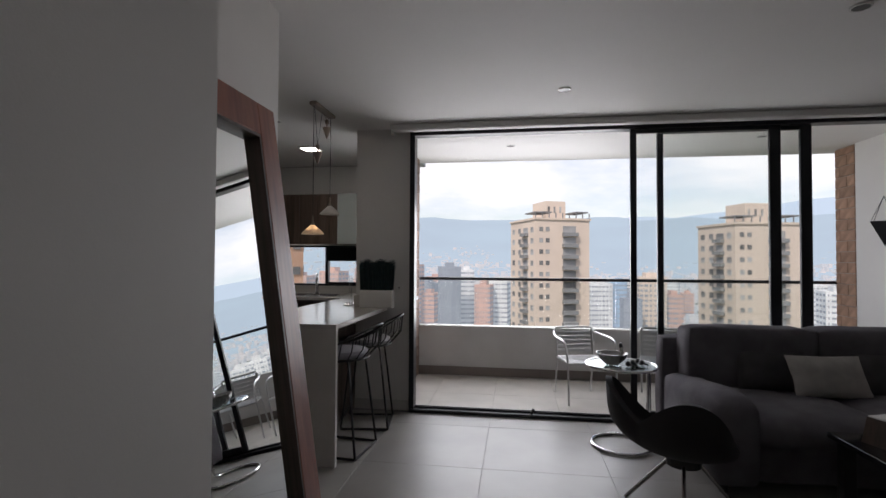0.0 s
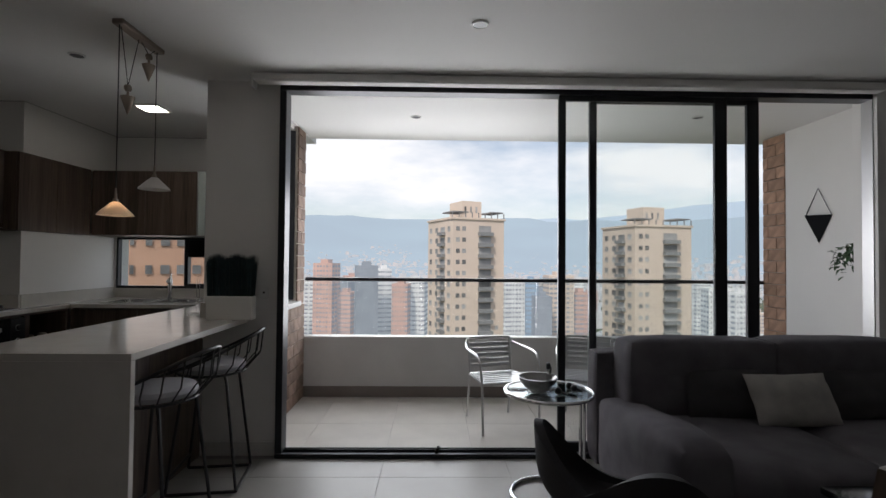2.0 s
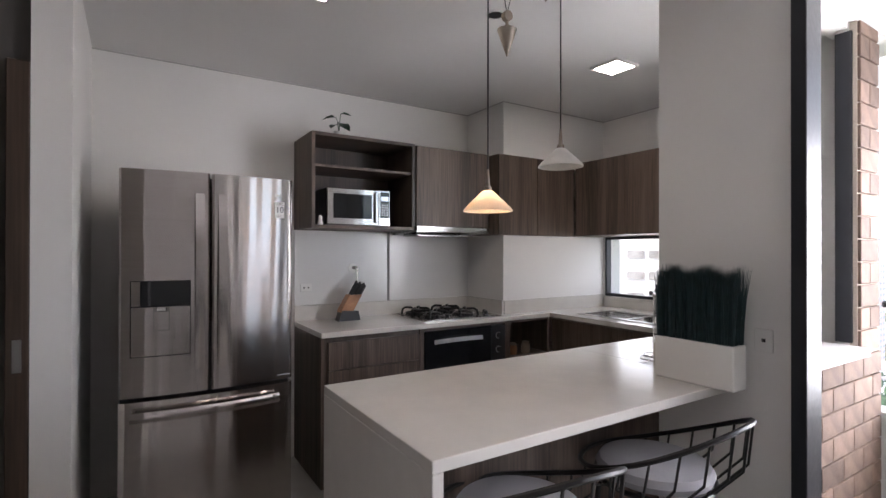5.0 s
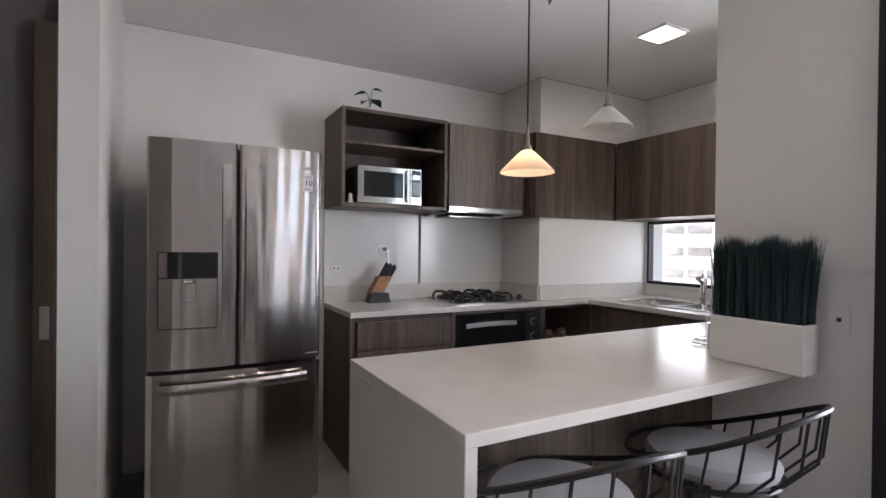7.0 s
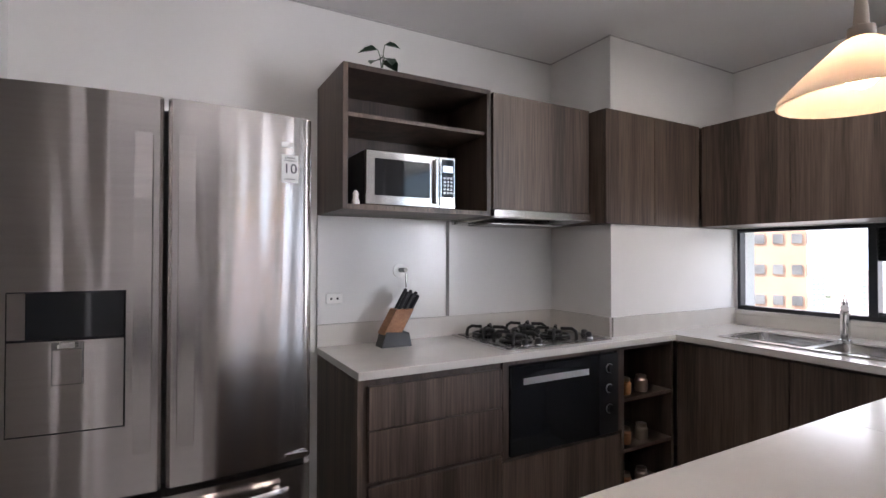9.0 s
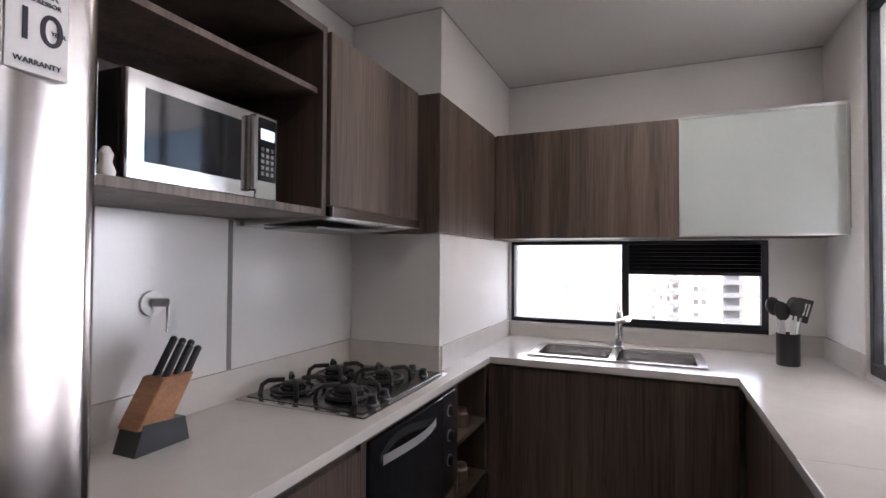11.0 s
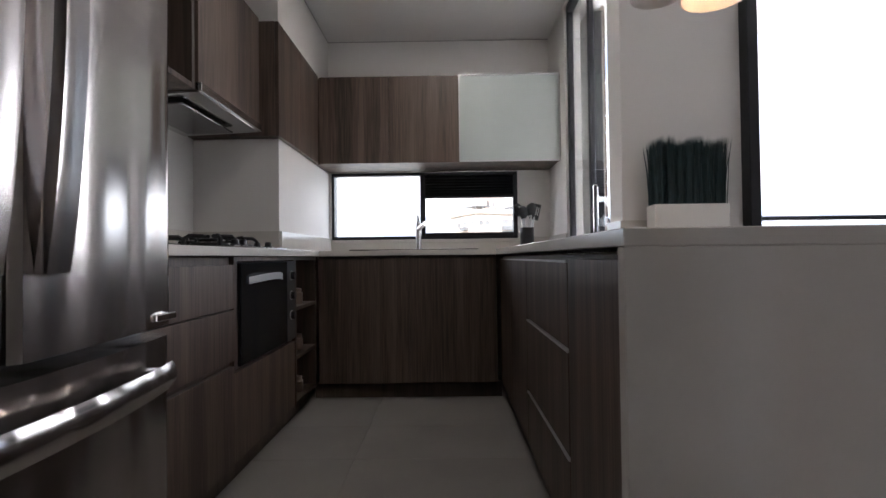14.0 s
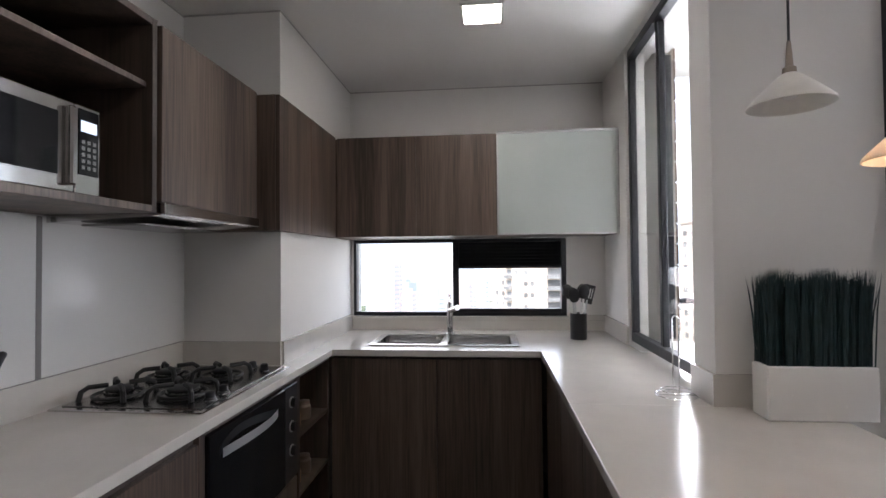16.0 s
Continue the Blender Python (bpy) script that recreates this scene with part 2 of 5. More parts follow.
M_SHADE_LIT = mat("frosted_shade", (0.80, 0.74, 0.66), 0.35, vary=0.15, scale=(20,) * 3, bump=0)
sn, sl = M_SHADE_LIT.node_tree.nodes, M_SHADE_LIT.node_tree.links
tl, tm = sn.new("ShaderNodeBsdfTranslucent"), sn.new("ShaderNodeMixShader")
tl.inputs["Color"].default_value = (0.85, 0.77, 0.68, 1)
tm.inputs["Fac"].default_value = 0.5
sl.new(sn["Principled BSDF"].outputs["BSDF"], tm.inputs[1])
sl.new(tl.outputs["BSDF"], tm.inputs[2])
sl.new(tm.outputs["Shader"], sn["Material Output"].inputs["Surface"])
M_DOWN = lamp_mat("downlight_glow", (1.0, 0.95, 0.84), 11.0)
M_WARM = lamp_mat("warm_bulb", (1.0, 0.68, 0.40), 14.0)
M_LCD = lamp_mat("display_glow", (0.55, 0.75, 1.0), 0.25)


# ---- building blocks ----
BASIS = {}


def thing(name, label, category, at, rz=0, group="", rx=0, ry=0):
    ob = new(name)
    ob.empty_display_size = 0.1
    ob.matrix_basis = pose(*at, rx, ry, rz)
    BASIS[ob] = ob.matrix_basis.copy()
    return tagged(ob, label, category, group)


def finish(name, bm, material, smooth=False):
    bmesh.ops.recalc_face_normals(bm, faces=bm.faces)
    me = bpy.data.meshes.new(name)
    bm.to_mesh(me)
    bm.free()
    me.materials.append(material)
    if smooth:
        me.shade_smooth()
        me.set_sharp_from_angle(angle=radians(38))
    return me


def part(name, bm, material, parent, label="", smooth=False, local=False):
    """One mesh under a thing or a part; its points are in the world, or in the thing's own space."""
    me = finish(name, bm, material, smooth)
    if not local:
        me.transform(BASIS[parent].inverted())
    ob = new(name, me)
    ob.parent = parent
    BASIS[ob] = BASIS[parent]
    return tagged(ob, label)


def setting(name, bm, material, label, category, smooth=False):
    ob = new(name, finish(name, bm, material, smooth))
    BASIS[ob] = Matrix()
    return tagged(ob, label, category, kind="structure")


def solo(name, bm, material, label, category, at, group="", smooth=True):
    """A thing that is one mesh, with its origin at its base."""
    me = finish(name, bm, material, smooth)
    me.transform(Matrix.Translation(-Vector(at)))
    ob = new(name, me)
    ob.location = at
    BASIS[ob] = Matrix.Translation(at)
    return tagged(ob, label, category, group)


def box(x0, x1, y0, y1, z0, z1, bevel=0.0, bm=None, seg=1):
    out = bm or bmesh.new()
    tmp = bmesh.new() if (bevel and bm) else out
    vs = bmesh.ops.create_cube(tmp, size=1, matrix=Matrix.Translation(((x0 + x1) / 2, (y0 + y1) / 2, (z0 + z1) / 2)) @ Matrix.Diagonal((abs(x1 - x0), abs(y1 - y0), abs(z1 - z0), 1)))["verts"]
    if bevel:
        es = list({e for v in vs for e in v.link_edges})
        bmesh.ops.bevel(tmp, geom=es, offset=bevel, segments=seg, affect="EDGES", profile=0.5)
        if tmp is not out:
            me = bpy.data.meshes.new("tmp")
            tmp.to_mesh(me)
            out.from_mesh(me)
            tmp.free()
            bpy.data.meshes.remove(me)
    return out


def rod(a, b, r, bm=None, n=10, r2=None):
    bm = bm or bmesh.new()
    a, b = Vector(a), Vector(b)
    m = Matrix.Translation((a + b) / 2) @ (b - a).to_track_quat("Z", "Y").to_matrix().to_4x4()
    bmesh.ops.create_cone(bm, cap_ends=True, segments=n, radius1=r, radius2=r if r2 is None else r2, depth=(b - a).length, matrix=m)
    return bm


def tube(pts, r, bm=None, n=7, closed=False):
    bm = bm or bmesh.new()
    pts = [Vector(p) for p in pts]
    k = len(pts)
    rings, up = [], None
    for i, p in enumerate(pts):
        d = (pts[(i + 1) % k] - pts[i - 1]) if closed else (pts[min(i + 1, k - 1)] - pts[max(i - 1, 0)])
        d.normalize()
        if up is None:
            up = d.orthogonal().normalized()
        up = (up - d * up.dot(d)).normalized()
        side = d.cross(up)
        rings.append([bm.verts.new(p + r * (math.cos(2 * math.pi * j / n) * up + math.sin(2 * math.pi * j / n) * side)) for j in range(n)])
    for i in range(k if closed else k - 1):
        A, B = rings[i], rings[(i + 1) % k]
        for j in range(n):
            bm.faces.new((A[j], A[(j + 1) % n], B[(j + 1) % n], B[j]))
    if not closed:
        bm.faces.new(rings[0][::-1])
        bm.faces.new(rings[-1])
    return bm


def lathe(profile, at, bm=None, n=28, axis=None):
    """Turns (radius, height) pairs round an upright axis."""
    bm = bm or bmesh.new()
    m = Matrix.Translation(at) @ (axis or Matrix())
    rings = [[bm.verts.new(m @ Vector((r * math.cos(2 * math.pi * j / n), r * math.sin(2 * math.pi * j / n), h))) for j in range(n)] for r, h in profile]
    for A, B in zip(rings, rings[1:]):
        for j in range(n):
            bm.faces.new((A[j], A[(j + 1) % n], B[(j + 1) % n], B[j]))
    bm.faces.new(rings[0][::-1])
    bm.faces.new(rings[-1])
    return bm


def ring(cx, cy, z, r, k=32, ry=None):
    return [(cx + r * math.cos(2 * math.pi * i / k), cy + (ry or r) * math.sin(2 * math.pi * i / k), z) for i in range(k)]


def grid_surface(f, nu, nv, bm=None):
    """A sheet through f(u, v), u and v from 0 to 1."""
    bm = bm or bmesh.new()
    vs = [[bm.verts.new(f(i / nu, j / nv)) for j in range(nv + 1)] for i in range(nu + 1)]
    for i in range(nu):
        for j in range(nv):
            bm.faces.new((vs[i][j], vs[i + 1][j], vs[i + 1][j + 1], vs[i][j + 1]))
    return bm


def words(text, size, m, material, parent, name="lettering"):
    """Flat letters in the built-in font, facing the pose's z."""
    cu = bpy.data.curves.new(name, "FONT")
    cu.body, cu.size, cu.align_x, cu.align_y, cu.extrude = text, size, "CENTER", "CENTER", 0.0004
    tmp = bpy.data.objects.new("tmp", cu)
    scene.collection.objects.link(tmp)
    me = bpy.data.meshes.new_from_object(tmp.evaluated_get(bpy.context.evaluated_depsgraph_get()))
    bpy.data.objects.remove(tmp)
    me.materials.clear()
    me.materials.append(material)
    me.transform(BASIS[parent].inverted() @ m)
    ob = new(name, me)
    ob.parent = parent
    return ob


# ---- the shell of the flat ----
ZC = 2.535
XL, YK, XW, YD = -3.92, 6.42, -1.70, 4.75
# floor slab and tiles
floor = setting("floor", box(-4.2, 4.3, -3.9, 4.82, -0.25, -0.004), M_GROUT, "pale grey porcelain tile floor with thin joints", "floor")
box_k = setting("floor_kitchen", box(-4.2, -1.5, 4.82, 6.6, -0.25, -0.004), M_GROUT, "grey joint bed under the kitchen tiles", "floor")
# walls
setting("wall_west", box(XL - 0.2, XL, 2.5, YK + 0.2, 0, 2.8), M_WALL, "white painted kitchen side wall", "wall")
bm = box(XL, -3.432, YK, YK + 0.2, 0, 2.8)
box(-3.432, -2.012, YK, YK + 0.2, 0, 1.012, bm=bm)
box(-3.432, -2.012, YK, YK + 0.2, 1.522, 2.8, bm=bm)
box(-2.012, -1.60, YK, YK + 0.15, 0, 2.8, bm=bm)
setting("wall_north", bm, M_WALL, "white kitchen end wall with a strip window", "wall")
bm = box(-1.765, -1.66, 5.90, YK, 0, 2.8)
box(-1.66, -1.60, 6.17, YK, 0, 2.8, bm=bm)
box(-1.585, -1.53, 5.92, 6.20, 0, 2.8, bm=bm)
box(-1.80, -1.53, 4.78, 4.94, 0, 2.8, bm=bm)
box(-1.53, -1.29, 4.78, 4.88, 0, 2.8, bm=bm)
box(-1.76, -1.53, 4.94, 5.90, 0, 0.885, bm=bm)
box(-1.76, -1.53, 4.94, 5.90, 2.50, 2.8, bm=bm)
setting("wall_column", bm, M_WALL, "white column between kitchen and balcony door", "wall")
bm = box(-3.45, XL + 0.001, 5.295, YK, 0.9, 1.52)
box(-3.45, XL + 0.001, 5.295, YK, 2.13, ZC, bm=bm)
setting("wall_duct", bm, M_WALL, "white boxed-in duct in the kitchen corner", "wall")
# wall beside the fridge, with a doorway
setting("wall_fridge_side", box(XL, -2.9, 2.60, 2.725, 0, 2.8), M_WALL, "white wall stub beside the fridge", "wall")
setting("wall_mirror", box(-1.62, -1.485, 1.43, 2.64, 0, 2.8), M_WALL, "white hall wall behind the leaning mirror", "wall")
setting("wall_niche_side", box(-1.62, -1.008, 1.29, 1.43, 0, 2.8), M_WALL, "short white wall closing the mirror niche", "wall")
setting("wall_hall", box(-1.13, -1.008, -4.05, 1.29, 0, 2.8), M_WALL, "plain white hall wall", "wall")
setting("wall_south", box(-1.008, 4.3, -4.05, -3.9, 0, 2.8), M_WALL, "plain white wall at the back of the room", "wall")
setting("wall_east", box(4.1, 4.3, -3.9, 4.72, 0, 2.8), M_WALL, "plain white side wall of the living room", "wall")
bm = box(2.775, 4.3, 4.70, 4.90, 0, 2.8)
setting("wall_door_side", bm, M_WALL, "wall beside the sliding balcony door", "wall")
setting("wall_door_head", box(-1.29, 2.775, 4.70, 4.90, 2.50, 2.8), M_WALL, "white lintel over the sliding door", "wall")
# passage walls, with the room's darkness painted on
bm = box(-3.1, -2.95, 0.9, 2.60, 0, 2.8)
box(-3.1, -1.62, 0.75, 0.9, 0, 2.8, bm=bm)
setting("wall_back_room", bm, M_DIMNESS, "dim wall of the passage beside the kitchen", "wall")
setting("ceiling", box(-4.2, 4.3, -4.05, 4.78, ZC, 2.8), M_CEIL, "flat white plaster ceiling", "ceiling")
setting("ceiling_kitchen", box(-4.2, -1.5, 4.78, 6.62, ZC, 2.8), M_CEIL, "flat white kitchen ceiling", "ceiling")
# thin grey strips stand in for the shadow gap between walls and ceiling
M_SHADOW_GAP = mat("shadow_gap_grey", (0.50, 0.48, 0.46), 0.8)
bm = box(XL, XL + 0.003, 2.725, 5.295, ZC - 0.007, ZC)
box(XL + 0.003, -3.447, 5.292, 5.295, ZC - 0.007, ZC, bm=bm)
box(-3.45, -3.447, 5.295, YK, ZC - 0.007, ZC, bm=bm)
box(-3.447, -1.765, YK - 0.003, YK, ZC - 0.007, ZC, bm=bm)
setting("trim", bm, M_SHADOW_GAP, "fine grey joint bead under the kitchen ceiling", "trim")
# doorway jamb
jamb = setting("door_frame", box(-2.949, -2.897, 2.53, 2.598, 0, 2.1, 0.003), M_DOORWOOD, "brown wooden door jamb with strike plate", "door frame")
part("strike_plate", box(-2.898, -2.894, 2.55, 2.578, 0.95, 1.07, 0.001), M_ALU, jamb, "satin metal strike plate")
# skirtings
M_BASE = mat("skirting", (0.66, 0.64, 0.61), 0.5)
setting("baseboard", box(-1.815, -1.29, 4.765, 4.78, 0, 0.09), M_BASE, "low pale skirting under the column", "baseboard")

# ---- balcony ----
setting("floor_balcony", box(-1.53, 4.3, 4.82, 6.45, -0.25, -0.014), M_GROUT, "balcony floor bed", "floor")
setting("parapet", box(-1.53, 3.2, 6.20, 6.33, -0.2, 0.575, 0.006), M_PARAPET, "light grey painted balcony parapet", "parapet")
setting("parapet_skirting", box(-1.50, 3.02, 6.185, 6.20, 0, 0.10), M_SKIRT, "dark brown tile skirting", "baseboard")
setting("ceiling_balcony", box(-1.53, 4.3, 4.90, 6.42, 2.545, 2.8), M_CEIL, "white balcony ceiling", "ceiling")
setting("wall_balcony_east", box(3.03, 3.3, 4.90, 5.93, 0, 2.8), M_WALL, "smooth white balcony side wall", "wall")
bw = setting("wall_brick_east", box(3.04, 3.3, 5.93, 6.25, -0.2, 2.545), M_MORTAR, "brick pier of salmon clay bricks", "wall")
bwl = setting("wall_brick_west", box(-1.529, -1.50, 5.92, 6.18, 0.905, 2.545), M_MORTAR, "brown clay brick facing beside the balcony", "wall")
bwu = setting("wall_brick_under_window", box(-1.529, -1.50, 4.885, 6.20, 0, 0.90), M_MORTAR, "brown clay brick facing under the window", "wall")
setting("window_sill", box(-1.69, -1.44, 4.945, 5.90, 0.90, 0.94, 0.004), M_PARAPET, "pale stone outer sill", "sill")

# ---- windows and the sliding door ----
def frame_bar(name, parent, *b, label=""):
    return part(name, box(*b, 0.003), M_FRAME, parent, label)


door = thing("sliding_door", "black aluminium sliding balcony door standing partly open", "door", (0.6, YD, 0))
door["kind"] = "structure"
frame_bar("head_rail", door, -1.29, 2.768, 4.72, 4.83, 2.455, 2.50)
frame_bar("threshold", door, -1.29, 2.774, 4.715, 4.84, 0, 0.03)
frame_bar("track", door, -1.25, 2.7, 4.76, 4.77, 0.03, 0.045)
frame_bar("track", door, -1.25, 2.7, 4.79, 4.80, 0.03, 0.045)
frame_bar("jamb", door, -1.29, -1.245, 4.72, 4.83, 0.03, 2.455)
part("jamb", box(2.768, 2.774, 4.73, 4.82, 0.03, 2.455), M_ALU, door, "slim pale metal jamb")
for sx0, sx1, y in ((0.60, 1.765, 4.745), (0.825, 2.015, 4.785)):
    w = 0.05 if sx0 < 1 else 0.085
    sash = frame_bar("stile", door, sx0, sx0 + w, y, y + 0.03, 0.045, 2.455)
    frame_bar("stile", door, sx1 - 0.085, sx1, y + 0.001, y + 0.031, 0.045, 2.455)
    frame_bar("bottom_rail", door, sx0 + w, sx1 - 0.085, y, y + 0.03, 0.045, 0.10)
    frame_bar("top_rail", door, sx0 + w, sx1 - 0.085, y, y + 0.03, 2.42, 2.455)
    g = part("pane", box(sx0 + w, sx1 - 0.085, y + 0.012, y + 0.018, 0.10, 2.42), M_GLASS, door, "clear glass pane")
    g.visible_shadow = False
part("foot_bolt", rod((-0.22, 4.735, 0.03), (-0.20, 4.735, 0.075), 0.012), M_BLACK, door)

kw = thing("window_1", "black framed kitchen strip window with louvre vent", "window", (-2.72, YK, 1.012))
kw["kind"] = "structure"
for b in ((-3.432, -2.012, 6.42, 6.48, 1.012, 1.037), (-3.432, -2.012, 6.42, 6.48, 1.500, 1.522), (-3.432, -3.412, 6.42, 6.48, 1.037, 1.50),
          (-2.045, -2.012, 6.42, 6.48, 1.037, 1.50), (-2.755, -2.715, 6.415, 6.48, 1.037, 1.50), (-2.715, -2.045, 6.42, 6.47, 1.325, 1.345), (-2.715, -2.045, 6.42, 6.47, 1.037, 1.06)):
    frame_bar("window_frame", kw, *b)
for i in range(7):
    bm = box(-2.715, -2.045, 6.42, 6.456, -0.002, 0.002)
    bm.transform(Matrix.Translation((0, 6.438, 1.357 + i * 0.0215)) @ Matrix.Rotation(radians(38), 4, "X") @ Matrix.Translation((0, -6.438, 0)))
    part("louvre_slat", bm, M_FRAME, kw)
part("vent_backing", box(-2.715, -2.045, 6.465, 6.47, 1.345, 1.50), M_FRAME, kw)
for a, b, z0, z1 in ((-3.412, -2.755, 1.037, 1.50), (-2.715, -2.045, 1.06, 1.325)):
    part("pane", box(a, b, 6.45, 6.455, z0, z1), M_GLASS, kw, "clear glass pane").visible_shadow = False
setting("window_sill_kitchen", box(-3.44, -1.995, 6.395, 6.42, 0.985, 1.01, 0.002), M_QUARTZ, "pale stone sill under the strip window", "sill")

sw = thing("window_2", "tall black framed casement window over the counter", "window", (-1.66, 5.63, 0.93))
sw["kind"] = "structure"
for b in ((-1.785, -1.745, 4.942, 4.975, 0.945, 2.50), (-1.75, -1.715, 5.86, 5.895, 0.945, 2.50), (-1.76, -1.715, 4.975, 5.86, 0.945, 0.99), (-1.76, -1.715, 4.975, 5.86, 2.455, 2.50), (-1.745, -1.715, 5.42, 5.455, 0.99, 2.455)):
    frame_bar("window_frame", sw, *b)
frame_bar("reveal_lining", sw, -1.585, -1.515, 5.904, 5.919, 0.95, 2.49)
part("window_handle", box(-1.785, -1.76, 4.965, 4.98, 1.15, 1.27, 0.004), M_BLACK, sw, "black casement handle")
for a, b in ((4.975, 5.42), (5.455, 5.86)):
    part("pane", box(-1.73, -1.725, a, b, 0.99, 2.455), M_GLASS, sw, "clear glass pane").visible_shadow = False

rail = thing("balcony_railing", "black handrail over clear glass balustrade", "railing", (0.76, 6.26, 0.575))
part("handrail", box(-1.50, 3.04, 6.235, 6.285, 1.108, 1.142, 0.008), M_FRAME, rail, "black handrail")
for i in range(4):
    a = -1.49 + i * 1.13
    part("glass_panel", box(a, a + 1.125, 6.256, 6.264, 0.575, 1.108), M_GLASS, rail, "clear glass panel").visible_shadow = False

blind = thing("roller_blind", "white roller blind cassette over the balcony door", "blind", (0.6, 4.64, 2.535))
part("cassette", box(-1.43, 2.76, 4.60, 4.69, 2.475, 2.533, 0.01), M_WALL, blind)
part("end_cap", box(-1.445, -1.43, 4.605, 4.685, 2.44, 2.533, 0.004), M_CERAM, blind, "white plastic end cap")

# ---- kitchen worktop ----
top = thing("worktop", "pale beige quartz worktop running round the kitchen", "countertop", (-2.7, 5.0, 0.89))
part("slab", box(XL, -3.335, 3.85, 5.67, 0.888, 0.92, 0.002), M_QUARTZ, top)
for b in ((XL, -3.167, 5.67, YK), (-3.167, -2.362, 5.67, 5.80), (-3.167, -2.362, 6.18, YK), (-2.362, -1.766, 5.67, YK)):
    part("slab", box(*b, 0.888, 0.92), M_QUARTZ, top)
bm = box(-2.255, -1.80, 4.775, 5.67, 0.888, 0.92)
box(-1.80, -1.70, 4.942, 5.67, 0.888, 0.92, bm=bm)
part("slab", bm, M_QUARTZ, top)
part("slab", box(-2.255, -1.505, 3.50, 4.775, 0.888, 0.92, 0.002), M_QUARTZ, top)
part("waterfall_panel", box(-2.255, -1.505, 3.50, 3.532, 0.0, 0.888, 0.002), M_QUARTZ, top, "full height quartz end panel")
for b in ((-3.92, -3.905, 3.85, 5.29, 0.92, 1.023), (-3.905, -3.443, 5.275, 5.2935, 0.92, 1.023), (-3.449, -3.434, 5.2935, 6.405, 0.92, 1.023), (-3.434, -1.78, 6.405, 6.42, 0.92, 0.985),
          (-1.995, -1.765, 6.405, 6.419, 0.986, 1.02), (-1.78, -1.766, 5.885, 6.405, 0.92, 1.02), (-1.815, -1.801, 4.765, 4.94, 0.92, 1.02), (-1.801, -1.505, 4.765, 4.779, 0.92, 1.02)):
    part("upstand", box(*b), M_QUARTZ, top, "low quartz upstand")
# glossy splash panels
sp = thing("splashback", "glossy pale back-painted splash panel", "splashback", (-3.915, 4.5, 1.023))
part("panel", box(-3.919, -3.908, 3.85, 4.545, 1.026, 1.535), M_SPLASH, sp)
part("panel", box(-3.919, -3.908, 4.565, 5.29, 1.026, 1.535), M_SPLASH, sp)
part("joint_strip", box(-3.919, -3.907, 4.545, 4.565, 1.026, 1.535), M_GROUT, sp, "dark grey joint strip")

# ---- base cabinets ----
def cabinet(name, label, x0, x1, y0, y1, z0, z1, fronts=(), face="x+", carcass=M_WOODIN, group="base cabinets", steel=False):
    """A carcass with fronts: (a0, a1, z0, z1) along the face."""
    c = thing(name, label, "cabinet", ((x0 + x1) / 2, (y0 + y1) / 2, z0), group=group)
    part("body", box(x0, x1, y0, y1, z0, z1), carcass, c)
    for a0, a1, f0, f1 in fronts:
        if face == "x+":
            b, hb = (x1, x1 + 0.02, a0, a1, f0, f1), (x1 + 0.004, x1 + 0.023, a0, a1, f1, f1 + 0.006)
        elif face == "x-":
            b, hb = (x0 - 0.02, x0, a0, a1, f0, f1), (x0 - 0.023, x0 - 0.004, a0, a1, f1, f1 + 0.006)
        else:
            b, hb = (a0, a1, y0 - 0.02, y0, f0, f1), (a0, a1, y0 - 0.023, y0 - 0.004, f1, f1 + 0.006)
        f = part("front", box(*b, 0.0015), M_WOOD, c)
        if steel:
            part("edge_pull", box(*hb), M_SATIN, f, "slim aluminium edge pull")
    return c


XF = -3.375
cabinet("drawer_unit", "dark wood veneer base unit with three drawers", XL, XF, 3.875, 4.52, 0.10, 0.885, [(3.90, 4.515, 0.69, 0.855), (3.90, 4.515, 0.495, 0.685), (3.90, 4.515, 0.105, 0.475)])
part("end_panel", box(XL, XF + 0.018, 3.855, 3.875, 0.0, 0.885), M_WOOD, cabinet("plinth_unit", "dark recessed plinth under the kitchen units", XL, XF - 0.04, 3.876, 5.66, 0, 0.098))
cabinet("oven_housing", "dark wood veneer base unit round the oven", XL, XF - 0.003, 4.52, 5.265, 0.10, 0.46, [(4.52, 5.255, 0.105, 0.445)])
ou = thing("oven_cabinet", "dark wood housing round the built-in oven", "cabinet", (-3.6, 4.9, 0.46), group="base cabinets")
part("side_panel", box(XL, XF + 0.018, 4.52, 4.55, 0.462, 0.885), M_WOOD, ou)
part("side_panel", box(XL, XF + 0.018, 5.235, 5.265, 0.462, 0.885), M_WOOD, ou)
part("top_panel", box(XL, XF + 0.018, 4.55, 5.235, 0.868, 0.885), M_WOOD, ou)
niche = thing("open_shelf_unit", "open dark wood niche shelves with jars", "shelf", (-3.6, 5.47, 0.10), group="base cabinets")
part("back_panel", box(XL, -3.75, 5.265, 5.675, 0.10, 0.885), M_WOODIN, niche)
part("side_panel", box(-3.75, XF + 0.018, 5.265, 5.283, 0.10, 0.885), M_WOODIN, niche)
part("side_panel", box(-3.75, XF + 0.018, 5.657, 5.675, 0.10, 0.885), M_WOODIN, niche)
for z in (0.10, 0.34, 0.60, 0.867):
    part("shelf_board", box(-3.75, XF + 0.018, 5.283, 5.662, z, z + 0.018), M_WOODIN, niche)
cabinet("sink_unit", "dark wood veneer sink unit with two doors", -3.35, -2.25, 5.72, 6.40, 0.10, 0.885, [(-3.35, -2.79, 0.105, 0.872), (-2.785, -2.25, 0.105, 0.872)], "y-")
part("plinth", box(-3.39, -2.22, 5.77, 6.2, 0, 0.098), M_WOODIN, niche)
XR = -2.205
